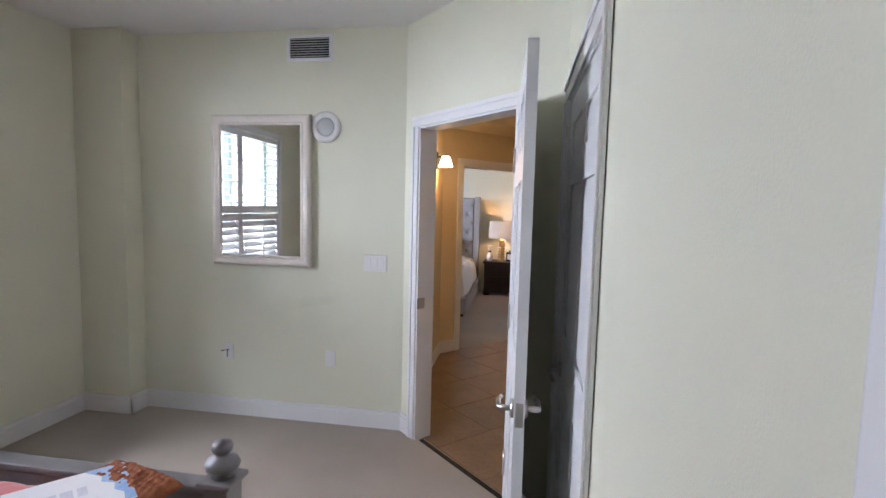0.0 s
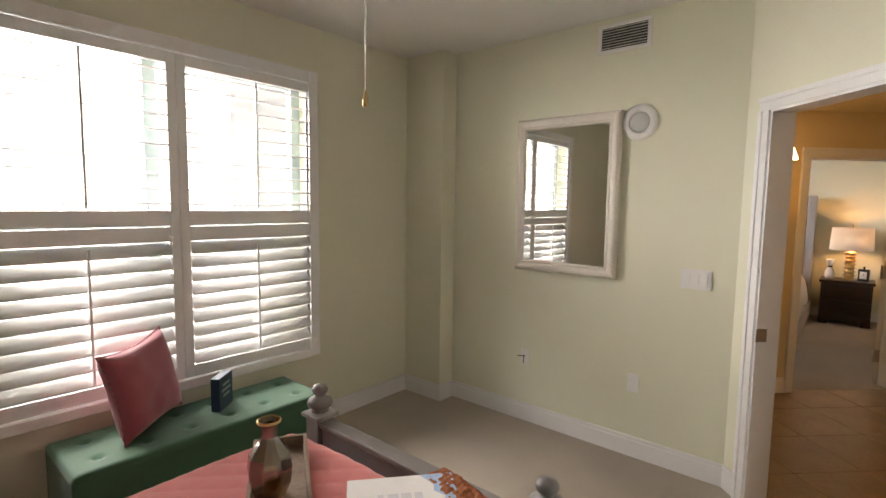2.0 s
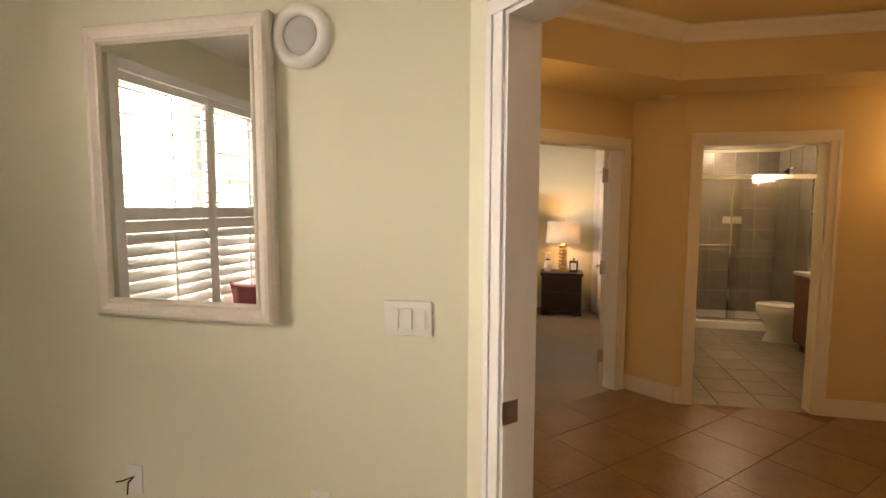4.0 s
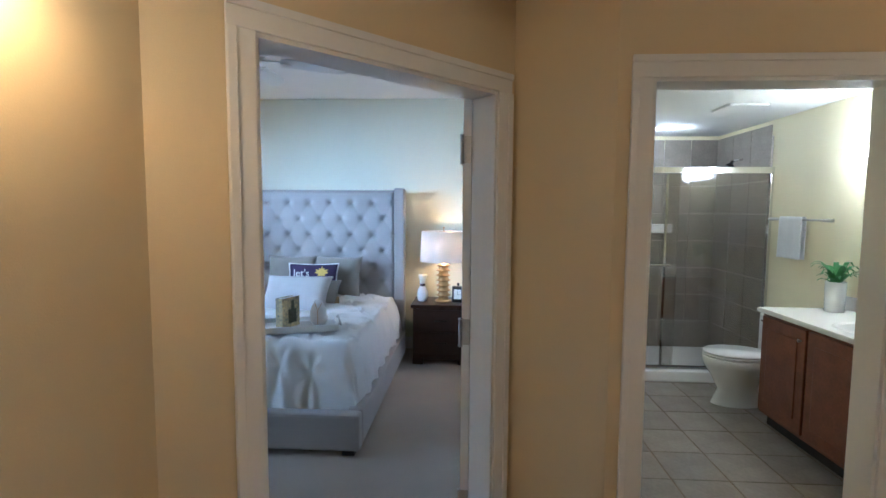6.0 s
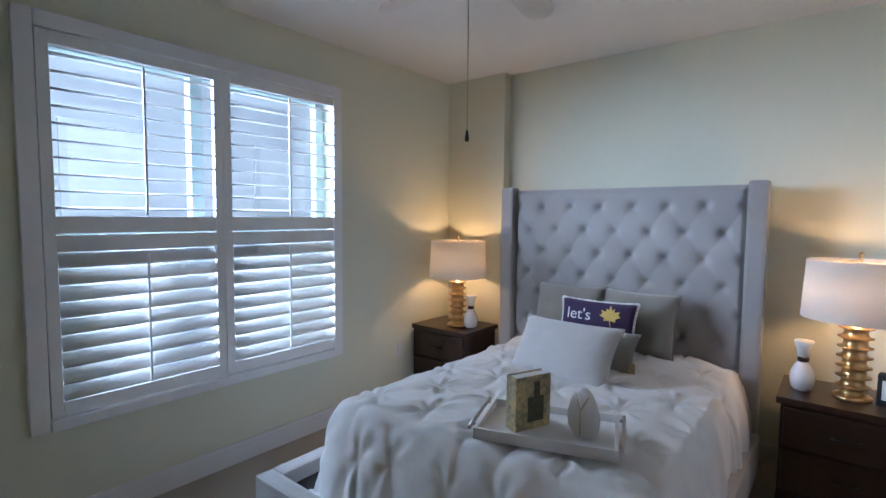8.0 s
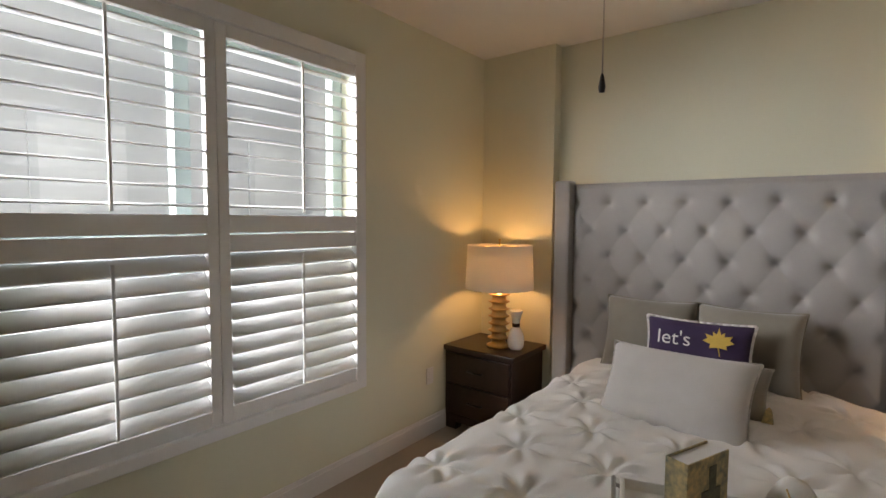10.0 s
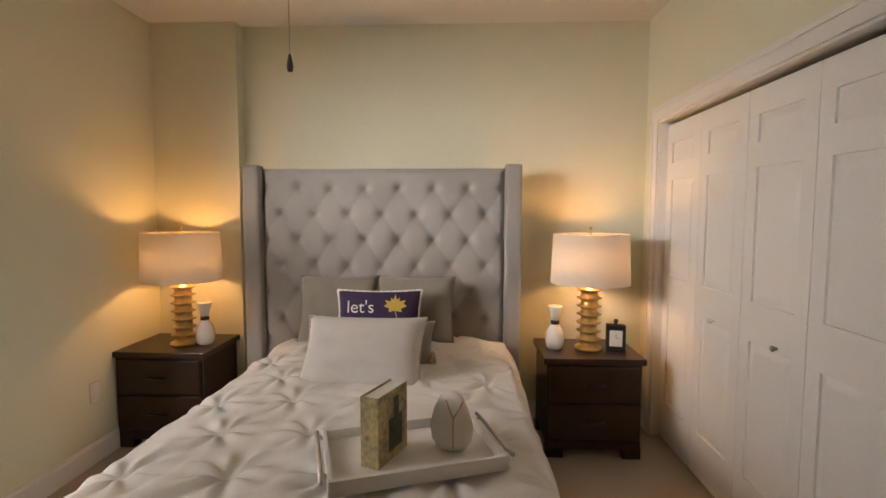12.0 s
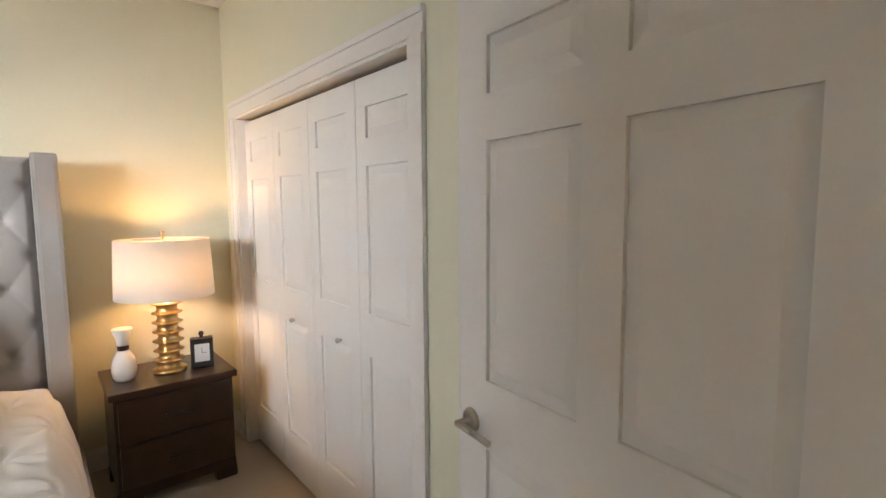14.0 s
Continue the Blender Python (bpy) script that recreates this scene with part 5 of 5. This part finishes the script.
for nm, z0, z1, g in (("seat", 0.397, 0.415, 0.0), ("lid", 0.418, 0.437, -0.004)):
    bm = lathe(bmesh.new(), [(0, z0), (0.97 + g, z0), (1.0 + g, (z0 + z1) / 2), (0.97 + g, z1), (0, z1 + 0.004)], Matrix.Translation((-0.485, 0, 0)) @ Matrix.Diagonal((0.255, 0.192, 1, 1)), 36)
    part(nm, bm, PORCELAIN, to)
part("tank", B(-0.20, -0.01, -0.21, 0.21, 0.38, 0.72, bevel=0.02), PORCELAIN, to)
part("tank_lid", B(-0.215, -0.005, -0.22, 0.22, 0.722, 0.755, bevel=0.010), PORCELAIN, to)
part("flush_lever", rod(bmesh.new(), (-0.21, 0.15, 0.66), (-0.22, 0.07, 0.65), 0.007), CHROME, to)
part("pedestal", B(-0.30, -0.05, -0.10, 0.10, 0, 0.38, bevel=0.03), PORCELAIN, to)

va = thing("bathroom_vanity", "cherry wood bathroom vanity cabinet", "vanity", pose(2.95, 6.85, 0))
part("body", B(-0.555, -0.001, -0.76, 0.70, 0.10, 0.835, bevel=0.003), CHERRY, va)
part("toe_kick", B(-0.49, -0.001, -0.76, 0.70, 0, 0.10), BLACK, va)
for y0 in (-0.74, -0.26, 0.22):
    d = part("door", B(-0.575, -0.556, y0, y0 + 0.46, 0.13, 0.815, bevel=0.004), CHERRY, va)
    bm = B(-0.582, -0.576, y0 + 0.07, y0 + 0.39, 0.21, 0.735, bevel=0.004)
    part("panel", bm, CHERRY, d)
    part("knob", lathe(bmesh.new(), [(0, 0.022), (0.012, 0.02), (0.006, 0.008), (0.006, 0)], pose(-0.575, y0 + 0.04, 0.74, 0, -90, 0), 14), STEEL, d)
ct = thing("vanity_countertop", "white cultured marble vanity top with basin", "countertop", pose(2.95, 6.85, 0.835))
part("slab", B(-0.59, -0.001, -0.78, 0.72, 0, 0.035, bevel=0.008), PORCELAIN, ct)
part("basin_rim", lathe(bmesh.new(), [(0.17, 0.036), (0.19, 0.046), (0.21, 0.036)], Matrix.Translation((-0.31, 0.02, 0)), 32), PORCELAIN, ct)
part("backsplash", B(-0.022, -0.001, -0.78, 0.72, 0.036, 0.13, bevel=0.004), PORCELAIN, ct)
fa = thing("faucet", "chrome bathroom tap on the vanity", "faucet", pose(2.85, 6.87, 0.87))
bm = rod(bmesh.new(), (0, 0, 0), (0, 0, 0.10), 0.016)
rod(bm, (0, 0, 0.09), (-0.12, 0, 0.11), 0.011)
part("spout", bm, CHROME, fa)
pl = thing("potted_plant", "small green leafy plant in a white cylinder vase", "plant", pose(2.80, 7.44, 0.87))
part("vase", lathe(bmesh.new(), [(0, 0), (0.058, 0), (0.062, 0.21), (0.055, 0.21), (0.052, 0.16), (0, 0.16)], seg=30), PORCELAIN, pl)
for k in range(26):
    a, r, h = k * 2.4, 0.07 + 0.10 * random.random(), 0.06 + 0.12 * random.random()
    d = Vector((math.cos(a), math.sin(a), 0))
    s = Vector((-d.y, d.x, 0))
    bm = bmesh.new()
    rows_ = []
    for i in range(6):
        t = i / 5
        c = Vector((0, 0, 0.17)) + d * r * t + Vector((0, 0, h * math.sin(t * 2.2)))
        w = 0.016 * math.sin(math.pi * min(0.97, 0.12 + 0.88 * t)) + 0.001
        rows_.append((bm.verts.new(c - s * w), bm.verts.new(c + Vector((0, 0, -0.004))), bm.verts.new(c + s * w)))
    for p_, q_ in zip(rows_, rows_[1:]):
        bm.faces.new((p_[0], p_[1], q_[1], q_[0]))
        bm.faces.new((p_[1], p_[2], q_[2], q_[1]))
    part("leaf", bm, LEAF, pl)
vl = thing("vanity_light", "lit frosted glass vanity light on the wall", "wall lamp", pose(2.95, 7.15, 1.98))
part("back_plate", B(-0.02, 0, -0.30, 0.38, -0.05, 0.05, bevel=0.006), STEEL, vl)
for y in (-0.22, 0.05, 0.30):
    part("globe", lathe(bmesh.new(), [(0.025, -0.07), (0.05, -0.04), (0.055, 0.0), (0.045, 0.05), (0.03, 0.07)], Matrix.Translation((-0.09, y, 0)), 24), LED, vl)

# ---- tiles ----
def in_poly(x, y, poly):
    c = False
    for (x0, y0), (x1, y1) in zip(poly, poly[1:] + poly[:1]):
        if (y0 > y) != (y1 > y) and x < (x1 - x0) * (y - y0) / (y1 - y0) + x0:
            c = not c
    return c


def tile_mesh(name, w, h, t, mat, e=0.003):
    bm = bmesh.new()
    lo = [bm.verts.new((x * w / 2, y * h / 2, 0)) for x, y in ((-1, -1), (1, -1), (1, 1), (-1, 1))]
    hi = [bm.verts.new((x * (w / 2 - e), y * (h / 2 - e), t)) for x, y in ((-1, -1), (1, -1), (1, 1), (-1, 1))]
    bm.faces.new(hi)
    for k in range(4):
        bm.faces.new((lo[k], lo[(k + 1) % 4], hi[(k + 1) % 4], hi[k]))
    me = bpy.data.meshes.new(name)
    bm.to_mesh(me)
    bm.free()
    me.materials.append(mat)
    return me


me = tile_mesh("tile", 0.4525, 0.4525, 0.005, TILE, 0.0012)
for i in range(-14, 15):
    for j in range(-14, 15):
        u, v = i * 0.455, j * 0.455
        x, y = 1.12 + (u - v) * 0.7071, 3.95 + (u + v) * 0.7071
        if -0.75 < x < 2.9 and 1.9 < y < 6.0 and in_poly(x, y, [(-0.75, 3.55), (-0.55, 2.95), (0.45, 2.0), (1.8, 2.0), (2.9, 3.1), (2.9, 5.3), (2.3, 5.85), (0.75, 5.85), (0.42, 6.02), (-0.7, 4.95)]):
            o = new("tile", me)
            o.parent = floor_hall
            o.matrix_basis = Matrix.Translation((x, y, -0.006)) @ Matrix.Rotation(radians(45), 4, "Z")
me = tile_mesh("tile", 0.327, 0.327, 0.004, BATH_TILE)
for i in range(7):
    for j in range(9):
        o = new("tile", me)
        o.parent = floor_bath
        o.matrix_basis = Matrix.Translation((0.95 + 0.331 * i, 5.90 + 0.331 * j, -0.0045))
stile = [tagged(part("shower_wall_backing", B(1.20, 2.95, 9.470, 9.489, 0.04, 2.24), SHOWER_GROUT), "taupe tiled back wall of the shower", "tile wall", kind="structure"),
         tagged(part("shower_wall_backing", B(2.930, 2.949, SH0, 9.470, 0.04, 2.24), SHOWER_GROUT), "taupe tiled end wall of the shower", "tile wall", kind="structure"),
         tagged(part("shower_wall_backing", B(1.201, 1.220, SH0, 9.470, 0.04, 2.24), SHOWER_GROUT), "taupe tiled end wall of the shower", "tile wall", kind="structure")]
me = tile_mesh("tile", 0.293, 0.293, 0.005, SHOWER_TILE, 0.0015)
for r in range(8):
    z = 0.04 + 0.15 + 0.30 * r - (0.1 if r == 7 else 0)
    if z > 2.2:
        continue
    for c in range(6):
        x = 1.22 + 0.15 + 0.285 * c
        o = new("tile", me)
        o.parent = stile[0]
        o.matrix_basis = Matrix.Translation((x, 9.470, z)) @ Matrix.Rotation(radians(90), 4, "X") @ Matrix.Diagonal((0.95, 1, 1, 1))
    for c in range(3):
        y = SH0 + 0.155 + 0.323 * c
        o = new("tile", me)
        o.parent = stile[1]
        o.matrix_basis = Matrix.Translation((2.930, y, z)) @ Matrix.Rotation(radians(-90), 4, "Y") @ Matrix.Diagonal((1, 1.075, 1, 1))
        o = new("tile", me)
        o.parent = stile[2]
        o.matrix_basis = Matrix.Translation((1.220, y, z)) @ Matrix.Rotation(radians(90), 4, "Y") @ Matrix.Diagonal((1, 1.075, 1, 1))
